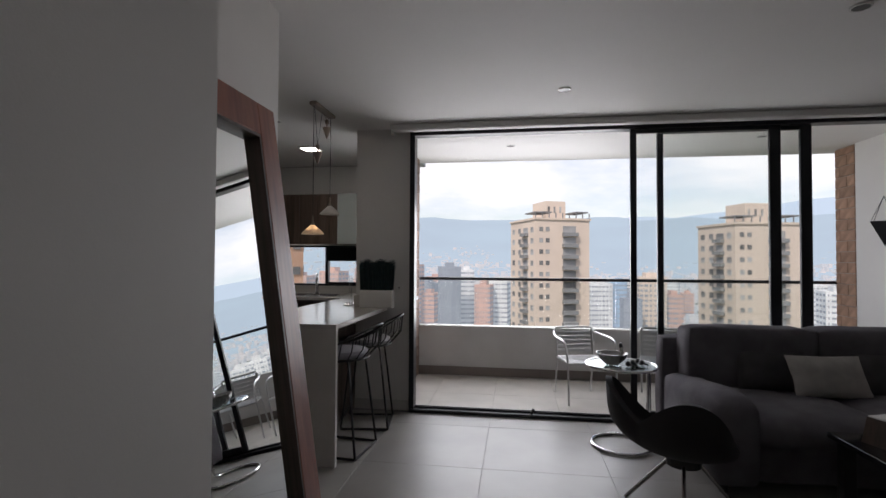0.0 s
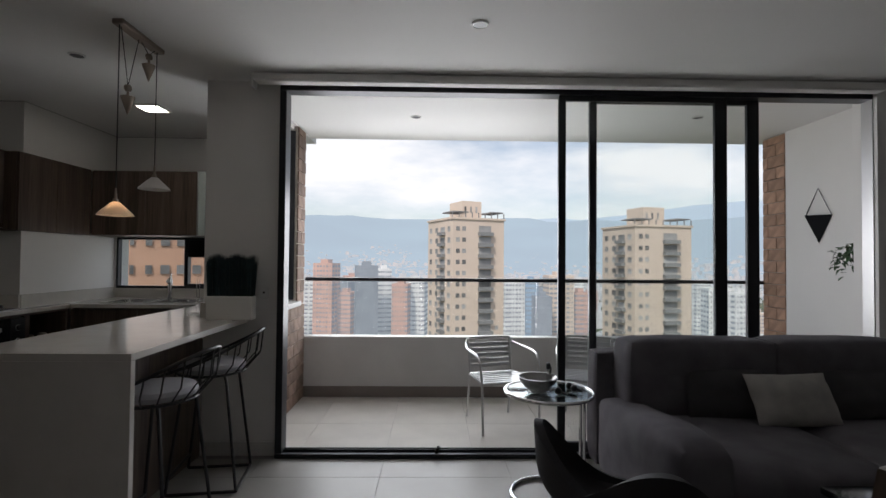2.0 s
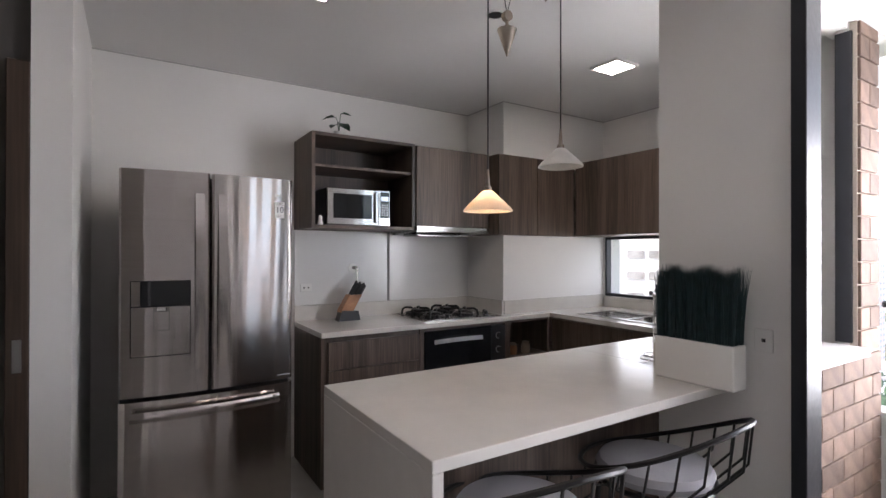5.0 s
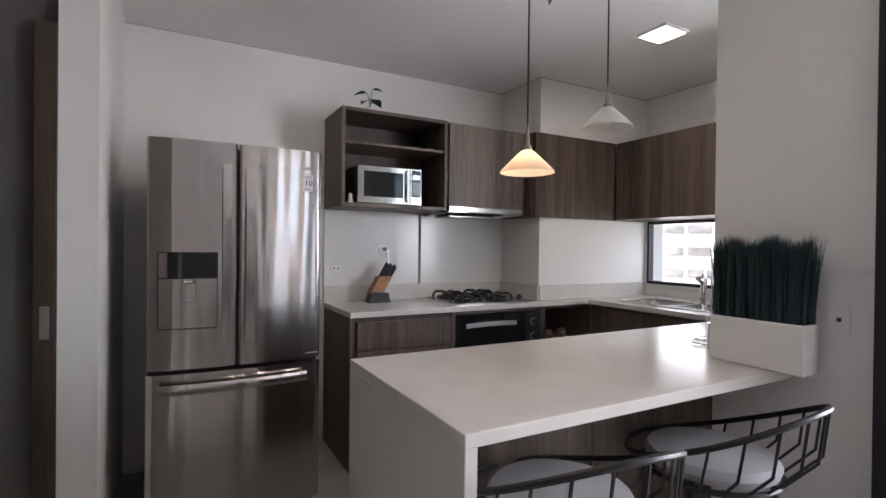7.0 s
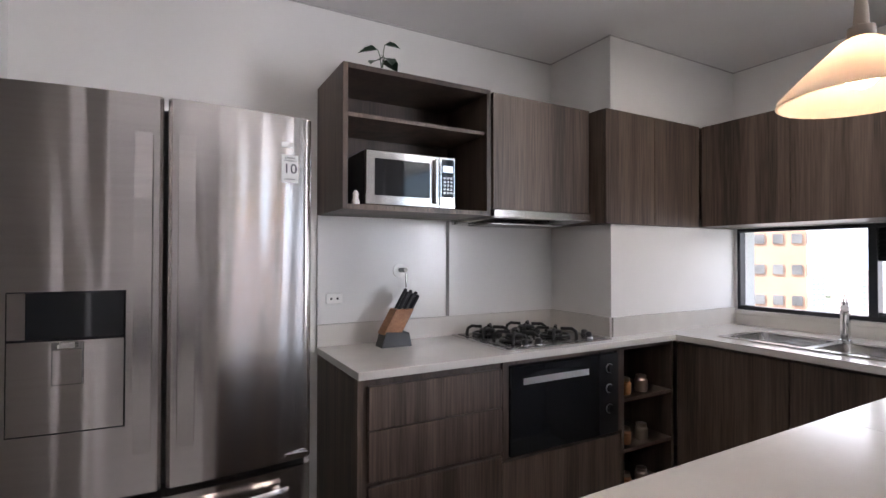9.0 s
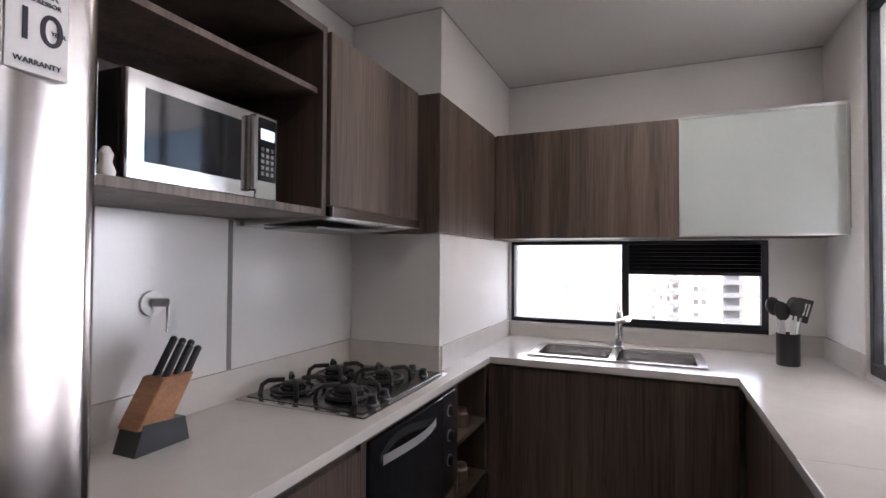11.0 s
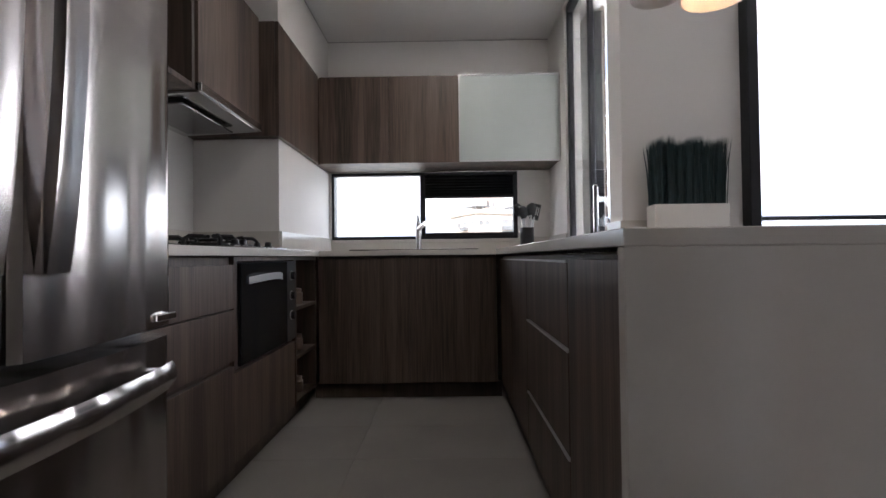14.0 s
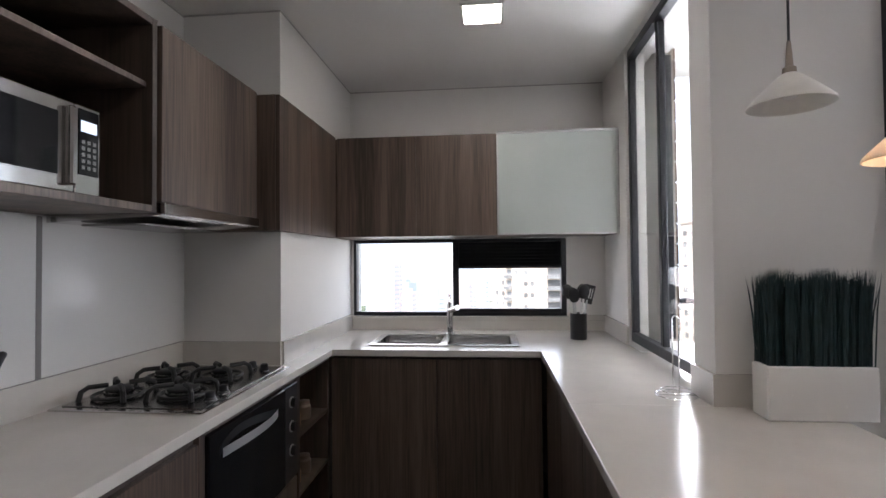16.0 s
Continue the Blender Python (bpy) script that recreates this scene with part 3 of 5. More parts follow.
cabinet("drawer_unit", "dark wood drawer unit with slim metal pulls", XR, -1.82, 4.02, 4.72, 0.10, 0.875, [(4.022, 4.718, 0.62, 0.855), (4.022, 4.718, 0.325, 0.608), (4.022, 4.718, 0.105, 0.313)], "x-", steel=True)
cabinet("door_unit", "dark wood base unit at the end of the peninsula", XR, -1.82, 3.55, 4.018, 0.10, 0.875, [(3.552, 4.016, 0.105, 0.865)], "x-")
cabinet("corner_unit", "dark wood corner base unit", XR, -1.82, 4.722, 5.744, 0.10, 0.875, [(4.724, 5.22, 0.105, 0.855), (5.224, 5.72, 0.105, 0.855)], "x-", steel=True)
bp = thing("peninsula_back_panel", "dark wood panel under the breakfast overhang", "panel", (-1.81, 4.15, 0))
part("board", box(-1.819, -1.80, 3.55, 4.16, 0, 0.885), M_WOOD, bp)
part("board", box(-1.819, -1.80, 4.163, 4.775, 0, 0.885), M_WOOD, bp)
part("plinth", box(-2.19, -1.83, 3.55, 5.73, 0, 0.098), M_WOODIN, bp)

# ---- upper cabinets ----
mc = thing("microwave_cabinet", "open dark wood wall cabinet holding the microwave", "cabinet", (-3.72, 4.22, 1.54), group="wall cabinets")
for b, m_ in (((XL, -3.53, 3.85, 3.872, 1.54, 2.14), M_WOOD), ((XL, -3.53, 4.553, 4.575, 1.54, 2.14), M_WOODIN), ((XL, -3.53, 3.872, 4.553, 1.54, 1.562), M_WOOD), ((XL, -3.53, 3.872, 4.553, 2.118, 2.14), M_WOODIN), ((XL, -3.55, 3.872, 4.553, 1.925, 1.943), M_WOOD), ((XL, XL + 0.01, 3.872, 4.553, 1.562, 2.118), M_WOODIN)):
    part("panel", box(*b, 0.001), m_, mc)
cabinet("hood_cabinet", "dark wood wall cabinet over the cooker hood", XL, -3.54, 4.58, 5.20, 1.585, 2.13, [(4.583, 5.21, 1.575, 2.13)], "x+", group="wall cabinets")
hood = thing("cooker_hood", "slim stainless cooker hood under the wall cabinet", "cooker hood", (-3.7, 4.9, 1.52))
bm = box(XL, -3.52, 4.58, 5.20, 1.515, 1.572)
for v in bm.verts:
    if v.co.x > -3.6 and v.co.z < 1.53:
        v.co.z += 0.018
part("body", bm, M_STEEL, hood)
part("filter", box(-3.85, -3.62, 4.65, 5.12, 1.508, 1.515), M_STEELD, hood, "dark mesh grease filter")
part("visor", box(-3.53, -3.505, 4.58, 5.20, 1.535, 1.572, 0.003), M_STEEL, hood)
dc = cabinet("duct_cabinet", "dark wood wall cabinet on the boxed duct", XL, -3.448, 5.235, 6.05, 1.522, 2.128, [(5.237, 5.62, 1.522, 2.128), (5.624, 6.028, 1.522, 2.128)], "x+", M_WOOD, "wall cabinets")
cabinet("wall_cabinet", "dark wood veneer wall cabinet over the sink", -3.447, -2.462, 6.07, YK, 1.527, 2.128, [(-3.426, -2.945, 1.527, 2.128), (-2.942, -2.463, 1.527, 2.128)], "y-", M_WOOD, "wall cabinets")
gc = thing("glass_front_cabinet", "wall cabinet with a pale green frosted glass front", "cabinet", (-2.1, 6.25, 1.53), group="wall cabinets")
part("body", box(-2.46, -1.77, 6.072, YK, 1.53, 2.125), M_WOOD, gc)
part("glass_front", box(-2.459, -1.772, 6.05, 6.066, 1.53, 2.135, 0.002), M_MILK, gc, "frosted pale green glass lift-up front")
for b in ((-2.46, -1.766, 6.044, 6.05, 2.123, 2.137), (-2.46, -1.766, 6.044, 6.05, 1.528, 1.538), (-2.462, -2.452, 6.044, 6.05, 1.538, 2.123), (-1.776, -1.766, 6.044, 6.05, 1.538, 2.123)):
    part("edge_trim", box(*b), M_ALU, gc, "slim aluminium trim")
part("side_lip", box(-1.766, -1.758, 6.04, 6.30, 1.56, 2.12), M_WOOD, gc)

# ---- fridge ----
fr = thing("fridge", "stainless steel french door fridge with water dispenser", "refrigerator", (-3.4, 3.24, 0))
FY0, FYM, FY1, FX = 2.87, 3.23, 3.612, -3.06
part("body", box(-3.86, FX - 0.075, FY0 + 0.005, FY1 - 0.005, 0.03, 1.745, 0.004), mat("dark_grey_side", (0.10, 0.10, 0.10), 0.45), fr, "dark grey steel sides")


def fridge_panel(y0, y1, z0, z1):
    mid, half = (FY0 + FY1) / 2, (FY1 - FY0) / 2

    def front(u, v):
        y = y0 + (y1 - y0) * u
        e = min(u, 1 - u)
        bow = 0.034 * (1 - ((y - mid) / half) ** 2)
        return (FX - 0.022 + bow - 0.012 * max(0, 1 - e / 0.035) ** 2, y, z0 + (z1 - z0) * v)
    bm = grid_surface(front, 40, 2)
    grid_surface(lambda u, v: (FX - 0.075, y0 + (y1 - y0) * u, z0 + (z1 - z0) * v), 40, 2, bm)
    n = 41 * 3
    bm.verts.ensure_lookup_table()
    ids = [i * 3 for i in range(41)]
    for k in (0, 2):
        for i in range(40):
            bm.faces.new((bm.verts[i * 3 + k], bm.verts[(i + 1) * 3 + k], bm.verts[n + (i + 1) * 3 + k], bm.verts[n + i * 3 + k]))
    for i in (0, 40):
        for k in (0, 1):
            bm.faces.new((bm.verts[i * 3 + k], bm.verts[i * 3 + k + 1], bm.verts[n + i * 3 + k + 1], bm.verts[n + i * 3 + k]))
    return bm


ld = part("door", fridge_panel(FY0, FYM - 0.005, 0.755, 1.757), M_FRIDGE, fr, smooth=True)
rd = part("door", fridge_panel(FYM + 0.005, FY1, 0.755, 1.757), M_FRIDGE, fr, smooth=True)
fz = part("freezer_drawer", fridge_panel(FY0, FY1, 0.06, 0.735), M_FRIDGE, fr, smooth=True)
for y, d in ((FYM - 0.048, ld), (FYM + 0.048, rd)):
    pts = [(FX + 0.008 + 0.045 * math.sin(math.pi * (0.08 + 0.84 * i / 14)) ** 0.6, y, 0.86 + 0.80 * i / 14) for i in range(15)]
    bm = bmesh.new()
    for i in range(14):
        (x0, _, z0), (x1, _, z1) = pts[i], pts[i + 1]
        vs = [bm.verts.new(c) for c in ((x0, y - 0.019, z0), (x0, y + 0.019, z0), (x1, y + 0.019, z1), (x1, y - 0.019, z1), (x0 - 0.016, y - 0.019, z0), (x0 - 0.016, y + 0.019, z0), (x1 - 0.016, y + 0.019, z1), (x1 - 0.016, y - 0.019, z1))]
        for f in ((0, 1, 2, 3), (7, 6, 5, 4), (0, 3, 7, 4), (1, 5, 6, 2)) + (((0, 4, 5, 1),) if i == 0 else ()) + (((3, 2, 6, 7),) if i == 13 else ()):
            bm.faces.new([vs[k] for k in f])
    bmesh.ops.remove_doubles(bm, verts=bm.verts, dist=1e-4)
    for z in (0.90, 1.62):
        box(FX - 0.012, FX + 0.022, y - 0.012, y + 0.012, z - 0.02, z + 0.02, bm=bm)
    part("door_handle", bm, M_FRIDGE, d, "bowed steel bar handle", smooth=True)
bm = grid_surface(lambda u, v: (FX - 0.008 + 0.05 * math.sin(math.pi * (0.06 + 0.88 * u)) ** 0.6 + 0.006 * math.sin(math.pi * v), FY0 + 0.045 + 0.62 * u, 0.66 + 0.032 * v), 24, 4)
bmesh.ops.recalc_face_normals(bm, faces=bm.faces)
bmesh.ops.solidify(bm, geom=bm.faces[:], thickness=0.014)
for y in (FY0 + 0.06, FY1 - 0.10):
    box(FX - 0.03, FX + 0.025, y - 0.012, y + 0.012, 0.66, 0.688, bm=bm)
part("drawer_handle", bm, M_FRIDGE, fz, "bowed steel bar handle", smooth=True)


def door_plate(y0, y1, z0, z1, rise):
    """A thin plate that follows the bowed door."""
    def face(u, v):
        y = y0 + (y1 - y0) * u
        return (FX - 0.022 + 0.034 * (1 - ((y - (FY0 + FY1) / 2) / ((FY1 - FY0) / 2)) ** 2) + rise, y, z0 + (z1 - z0) * v)
    bm = grid_surface(face, 12, 1)
    bmesh.ops.recalc_face_normals(bm, faces=bm.faces)
    bmesh.ops.solidify(bm, geom=bm.faces[:], thickness=0.002)
    return bm


dp = part("dispenser", door_plate(2.913, 3.146, 0.93, 1.265, 0.001), M_BLACK, fr, "ice and water dispenser set flush in the door", smooth=True)
part("side_plate", door_plate(2.916, 2.95, 1.155, 1.262, 0.004), M_FRIDGE, dp, smooth=True)
part("dispenser_display", door_plate(2.952, 3.143, 1.155, 1.262, 0.005), M_DARKGLASS, dp, "black glass control display", smooth=True)
part("dispenser_panel", door_plate(2.916, 3.143, 0.934, 1.149, 0.004), M_FRIDGE, dp, "brushed steel lower panel", smooth=True)
part("paddle_recess", door_plate(3.0, 3.062, 1.045, 1.145, 0.0065), M_STEELD, dp, smooth=True)
part("paddle", door_plate(3.003, 3.059, 1.048, 1.128, 0.009), M_FRIDGE, dp, smooth=True)
part("spout", box(FX + 0.0, FX + 0.022, 3.012, 3.05, 1.13, 1.146, 0.004), M_CHROME, dp)
part("hinge_badge", box(FX - 0.014, FX - 0.004, 3.535, 3.60, 0.765, 0.778, 0.002), M_CHROME, rd, "small chrome badge")
lab = part("warranty_label", box(FX - 0.014, FX - 0.0055, 3.521, 3.568, 1.563, 1.643), M_LABEL, rd, "white sticker with dark lettering")
LM = lambda y, z: Matrix.Translation((FX - 0.005, y, z)) @ Matrix(((0, 0, 1, 0), (1, 0, 0, 0), (0, 1, 0, 0), (0, 0, 0, 1)))
for text, size, z in (("LINEAR", 0.009, 1.634), ("COMPRESSOR", 0.0055, 1.626), ("10", 0.040, 1.602), ("WARRANTY", 0.0065, 1.572)):
    words(text, size, LM(3.5445, z), M_INK, lab)
words("YEAR", 0.005, LM(3.560, 1.602), M_INK, lab)
part("logo_mark", box(FX - 0.012, FX - 0.0055, 3.52, 3.555, 1.665, 1.68), M_CHROME, rd, "small silver maker's mark")
for y in (FY0 + 0.06, FY1 - 0.06):
    part("foot", rod((-3.1, y, 0), (-3.1, y, 0.035), 0.02), M_BLACK, fr)

# ---- microwave, oven, hob, sink, tap ----
mw = thing("microwave", "steel and black microwave oven on the cabinet shelf", "microwave", (-3.74, 4.2, 1.562))
part("body", box(-3.90, -3.60, 3.965, 4.445, 1.568, 1.805, 0.004), M_BLACK, mw)
md = part("door", box(-3.60, -3.578, 3.965, 4.355, 1.568, 1.805, 0.004), M_STEEL, mw, "steel door frame")
part("door_glass", box(-3.58, -3.5765, 4.01, 4.30, 1.61, 1.77, 0.001), M_DARKGLASS, md, "black glass door window")
part("handle", box(-3.578, -3.555, 4.318, 4.338, 1.585, 1.79, 0.005), M_STEEL, md)
cp = part("control_panel", box(-3.60, -3.578, 4.357, 4.445, 1.568, 1.805, 0.003), M_STEEL, mw)
part("keypad", box(-3.579, -3.576, 4.367, 4.437, 1.62, 1.795), M_DARKGLASS, cp, "black keypad")
part("display", box(-3.577, -3.5752, 4.373, 4.43, 1.735, 1.765), M_LCD, cp)
for i in range(5):
    for j in range(3):
        part("button", box(-3.577, -3.575, 4.375 + j * 0.02, 4.387 + j * 0.02, 1.635 + i * 0.017, 1.645 + i * 0.017), M_STEELD, cp)
for o in mw.children_recursive:
    o.data.transform(Matrix.Translation((0, -0.235, 0)) @ Matrix.Diagonal((1, 0.92, 1, 1)) @ Matrix.Translation((0, 0.235, 0)))
bm = lathe([(0.016, 0), (0.018, 0.012), (0.011, 0.03), (0.014, 0.045), (0.006, 0.06)], (-3.56, 3.915, 1.562), n=12)
solo("figurine", bm, M_CERAM, "small white ceramic figurine beside the microwave", "ornament", (-3.56, 3.915, 1.562))

ov = thing("oven", "black glass built-in oven with a curved steel handle", "oven", (-3.6, 4.9, 0.46))
part("body", box(-3.85, XF, 4.555, 5.23, 0.464, 0.862), M_BLACK, ov)
od = part("door", box(XF, XF + 0.03, 4.553, 5.10, 0.464, 0.862, 0.004), M_DARKGLASS, ov, "black glass door")
bm = grid_surface(lambda u, v: (XF + 0.035 + 0.035 * math.sin(math.pi * u), 4.62 + 0.40 * u, 0.775 + 0.03 * v + 0.012 * math.sin(math.pi * u)), 16, 1)
bmesh.ops.solidify(bm, geom=bm.faces[:], thickness=0.008)
part("handle", bm, M_SATIN, od, "curved satin steel handle", smooth=True)
ocp = part("control_panel", box(XF, XF + 0.028, 5.103, 5.232, 0.464, 0.862, 0.003), M_BLACK, ov)
for z in (0.79, 0.69, 0.59):
    part("knob", rod((XF + 0.028, 5.165, z), (XF + 0.05, 5.165, z), 0.02, n=16), M_BLACK, ocp)
    part("knob_ring", rod((XF + 0.028, 5.165, z), (XF + 0.033, 5.165, z), 0.024, n=16), M_ALU, ocp)

hob = thing("gas_hob", "steel four burner gas hob with cast iron grates", "hob", (-3.64, 4.89, 0.92))
part("plate", box(-3.893, -3.378, 4.57, 5.222, 0.92, 0.928, 0.003), M_STEEL, hob, "brushed steel plate")
part("glass_top", box(-3.87, -3.40, 4.60, 5.20, 0.928, 0.931, 0.001), M_STEELD, hob)
for cx, cy, r in ((-3.77, 4.72, 0.045), (-3.55, 4.74, 0.055), (-3.77, 4.98, 0.05), (-3.56, 5.0, 0.04)):
    b = part("burner", lathe([(r + 0.012, 0), (r + 0.012, 0.008), (r, 0.012), (r, 0.02), (r - 0.006, 0.024)], (cx, cy, 0.931), n=20), M_STEELD, hob, smooth=True)
    part("burner_cap", lathe([(r - 0.004, 0), (r - 0.004, 0.006), (r - 0.012, 0.01)], (cx, cy, 0.955), n=20), M_IRON, b, smooth=True)
for x0, y0 in ((-3.77, 4.72), (-3.55, 4.74), (-3.77, 4.98), (-3.56, 5.0)):
    bm = bmesh.new()
    for k in range(4):
        a = math.pi / 4 + k * math.pi / 2
        dx, dy = math.cos(a), math.sin(a)
        tube([(x0 + dx * 0.112, y0 + dy * 0.112, 0.932), (x0 + dx * 0.105, y0 + dy * 0.105, 0.962), (x0 + dx * 0.085, y0 + dy * 0.085, 0.975), (x0 + dx * 0.03, y0 + dy * 0.03, 0.974)], 0.0085, bm)
    tube(ring(x0, y0, 0.940, 0.075, 24), 0.006, bm, closed=True)
    part("grate", bm, M_IRON, hob, "cast iron pan support", smooth=True)
for i, (kx, ky) in enumerate(((-3.43, 4.70), (-3.43, 4.78), (-3.45, 5.13), (-3.52, 5.17))):
    k = part("knob", lathe([(0.020, 0), (0.020, 0.006), (0.016, 0.01), (0.015, 0.026), (0.010, 0.029)], (kx, ky, 0.931), n=16), M_BLACK, hob, "black knob", smooth=True)
    part("knob_ring", lathe([(0.021, 0), (0.021, 0.003)], (kx, ky, 0.931), n=16), M_CHROME, k)

sink = thing("kitchen_sink", "double bowl stainless steel sink set in the worktop", "sink", (-2.765, 6.0, 0.92))
rim = bmesh.new()
for b in ((-3.175, -2.355, 5.79, 5.825), (-3.175, -2.355, 6.125, 6.19), (-3.175, -3.135, 5.825, 6.125), (-2.785, -2.745, 5.825, 6.125), (-2.395, -2.355, 5.825, 6.125)):
    box(b[0], b[1], b[2], b[3], 0.918, 0.927, bm=rim)
part("rim", rim, M_STEEL, sink, "polished steel rim")
for x0, x1 in ((-3.14, -2.78), (-2.75, -2.39)):
    def bowl(u, v, x0=x0, x1=x1):
        a = 2 * math.pi * u
        s = [1.0, 0.99, 0.95, 0.86, 0.5, 0.0][round(v * 5)]
        z = [0.926, 0.90, 0.80, 0.775, 0.768, 0.765][round(v * 5)]
        c, d = math.cos(a), math.sin(a)
        k = 1 / (abs(c) ** 5 + abs(d) ** 5) ** 0.2
        return ((x0 + x1) / 2 + (x1 - x0) / 2 * s * c * k, 5.975 + 0.153 * s * d * k, z)
    b = part("bowl", grid_surface(bowl, 40, 5), M_STEEL, sink, smooth=True)
    part("drain", lathe([(0.04, 0), (0.04, 0.004), (0.02, 0.006)], ((x0 + x1) / 2, 5.98, 0.765), n=18), M_CHROME, b)
tap = thing("kitchen_tap", "chrome single lever kitchen tap behind the sink", "tap", (-2.755, 6.20, 0.927))
part("column", lathe([(0.028, 0), (0.028, 0.01), (0.021, 0.014), (0.021, 0.17), (0.017, 0.2)], (-2.755, 6.16, 0.927), n=20), M_CHROME, tap, smooth=True)
part("spout", rod((-2.755, 6.15, 1.075), (-2.70, 6.02, 1.105), 0.016, n=14), M_CHROME, tap, smooth=True)
part("lever", rod((-2.755, 6.16, 1.12), (-2.76, 6.19, 1.175), 0.011, n=12, r2=0.007), M_CHROME, tap, smooth=True)

# ---- things on the worktop ----
kb = thing("knife_block", "slanted wooden knife block with black knives", "knife block", (-3.77, 4.18, 0.92), rz=90)
base = bmesh.new()
prof = [(-0.085, 0), (0.085, 0), (0.07, 0.075), (-0.06, 0.085)]
f0 = [base.verts.new((x, -0.045, z)) for x, z in prof]
f1 = [base.verts.new((x, 0.045, z)) for x, z in prof]
base.faces.new(f0[::-1]), base.faces.new(f1)
for i in range(4):
    base.faces.new((f0[i], f0[(i + 1) % 4], f1[(i + 1) % 4], f1[i]))
part("stand", base, M_BLACK, kb, "black plastic stand", local=True)
bl = box(-0.052, 0.052, -0.043, 0.043, 0.07, 0.205, 0.003)
bl.transform(Matrix.Translation((0.01, 0, 0.0)) @ Matrix.Shear("XY", 4, (0.0, 0.0)))
for v in bl.verts:
    v.co.x += (v.co.z - 0.07) * 0.55 - 0.035
block = part("block", bl, M_BLOCK, kb, "orange brown wooden block", local=True)
for i in range(6):
    x, y = -0.01 + (i % 3) * 0.036, -0.02 + (i // 3) * 0.04
    l = 0.09 - 0.01 * (i % 3) + 0.015 * (i // 3)
    b = rod((x + 0.03, y, 0.20), (x + 0.03 + l * 0.55, y, 0.20 + l), 0.0105, n=10)
    bmesh.ops.create_uvsphere(b, u_segments=8, v_segments=6, radius=0.0115, matrix=Matrix.Translation((x + 0.03 + l * 0.55, y, 0.20 + l)))
    part("knife_handle", b, M_BLACK, block, smooth=True, local=True)

for o in kb.children_recursive:
    o.data.transform(Matrix.Diagonal((0.9, 0.9, 0.86, 1)))

wv = thing("wall_valve", "round chrome gas valve on the splash panel", "valve", (-3.908, 4.27, 1.274))
part("rose", rod((-3.9085, 4.27, 1.274), (-3.90, 4.27, 1.274), 0.036, n=24), M_CERAM, wv, "white round plate", smooth=True)
part("stem", rod((-3.90, 4.27, 1.277), (-3.86, 4.285, 1.277), 0.012), M_STEELD, wv, smooth=True)
part("lever", box(-3.868, -3.862, 4.285, 4.293, 1.19, 1.28, 0.002), M_STEELD, wv)
so = thing("wall_socket", "small white wall socket above the worktop", "socket", (-3.907, 3.93, 1.15))
part("plate", box(-3.9075, -3.90, 3.89, 3.97, 1.12, 1.17, 0.002), M_CERAM, so)
for y in (3.915, 3.945):
    part("hole", box(-3.90, -3.8985, y - 0.005, y + 0.005, 1.14, 1.15), M_BLACK, so)
cs = thing("column_socket", "white wall socket on the column", "socket", (-1.40, 4.78, 1.1))
part("plate", box(-1.425, -1.365, 4.772, 4.7795, 1.05, 1.13, 0.002), M_CERAM, cs)
part("hole", box(-1.40, -1.388, 4.770, 4.772, 1.085, 1.097), M_BLACK, cs)

uh = thing("utensil_holder", "black utensil pot with cooking tools", "utensil holder", (-2.0, 6.07, 0.92))
part("pot", lathe([(0.046, 0), (0.048, 0.005), (0.048, 0.15), (0.044, 0.15), (0.044, 0.02)], (-2.0, 6.07, 0.92), n=24), M_BLACK, uh, smooth=True)
for i in range(6):
    a = i * 1.05
    p0 = Vector((-2.0 + 0.02 * math.cos(a), 6.07 + 0.02 * math.sin(a), 0.95))
    p1 = Vector((-2.0 + 0.05 * math.cos(a), 6.07 + 0.03 * math.sin(a), 1.145 + 0.02 * (i % 2)))
    tool = part("utensil", rod(p0, p1, 0.006, n=8), M_CERAM if i % 2 else M_ALU, uh, smooth=True)
    hd = bmesh.new()
    if i == 0:
        for b in ((-0.03, -0.018), (-0.010, 0.002), (0.010, 0.016), (0.022, 0.03)):
            box(b[0], b[1], -0.003, 0.003, 0, 0.085, bm=hd)
        box(-0.0302, 0.0302, -0.0032, 0.0032, 0.07, 0.09, bm=hd)
        box(-0.0302, 0.0302, -0.0032, 0.0032, -0.02, 0.012, bm=hd)
    else:
        bmesh.ops.create_uvsphere(hd, u_segments=14, v_segments=8, radius=1, matrix=Matrix.Translation((0, 0, 0.03)) @ Matrix.Diagonal((0.032, 0.012, 0.045, 1)))
    hd.transform(Matrix.Translation(p1) @ Matrix.Rotation(0.25 * math.cos(a), 4, "Y"))
    part("utensil_head", hd, M_BLACK, tool, "black nylon head", smooth=True)

ph = thing("paper_towel_holder", "thin chrome wire towel holder on the worktop", "towel holder", (-1.885, 4.88, 0.92))
part("base_ring", tube(ring(-1.885, 4.88, 0.925, 0.065), 0.0022, closed=True), M_CHROME, ph, smooth=True)
part("base_ring", tube(ring(-1.885, 4.88, 0.940, 0.05), 0.0022, closed=True), M_CHROME, ph, smooth=True)
part("post", tube([(-1.895, 4.88, 0.922), (-1.895, 4.88, 1.18), (-1.89, 4.88, 1.19), (-1.88, 4.88, 1.19), (-1.875, 4.88, 1.18), (-1.875, 4.88, 0.922)], 0.0022), M_CHROME, ph, smooth=True)
part("base_wire", tube([(-1.95, 4.88, 0.925), (-1.82, 4.88, 0.925)], 0.0022), M_CHROME, ph)

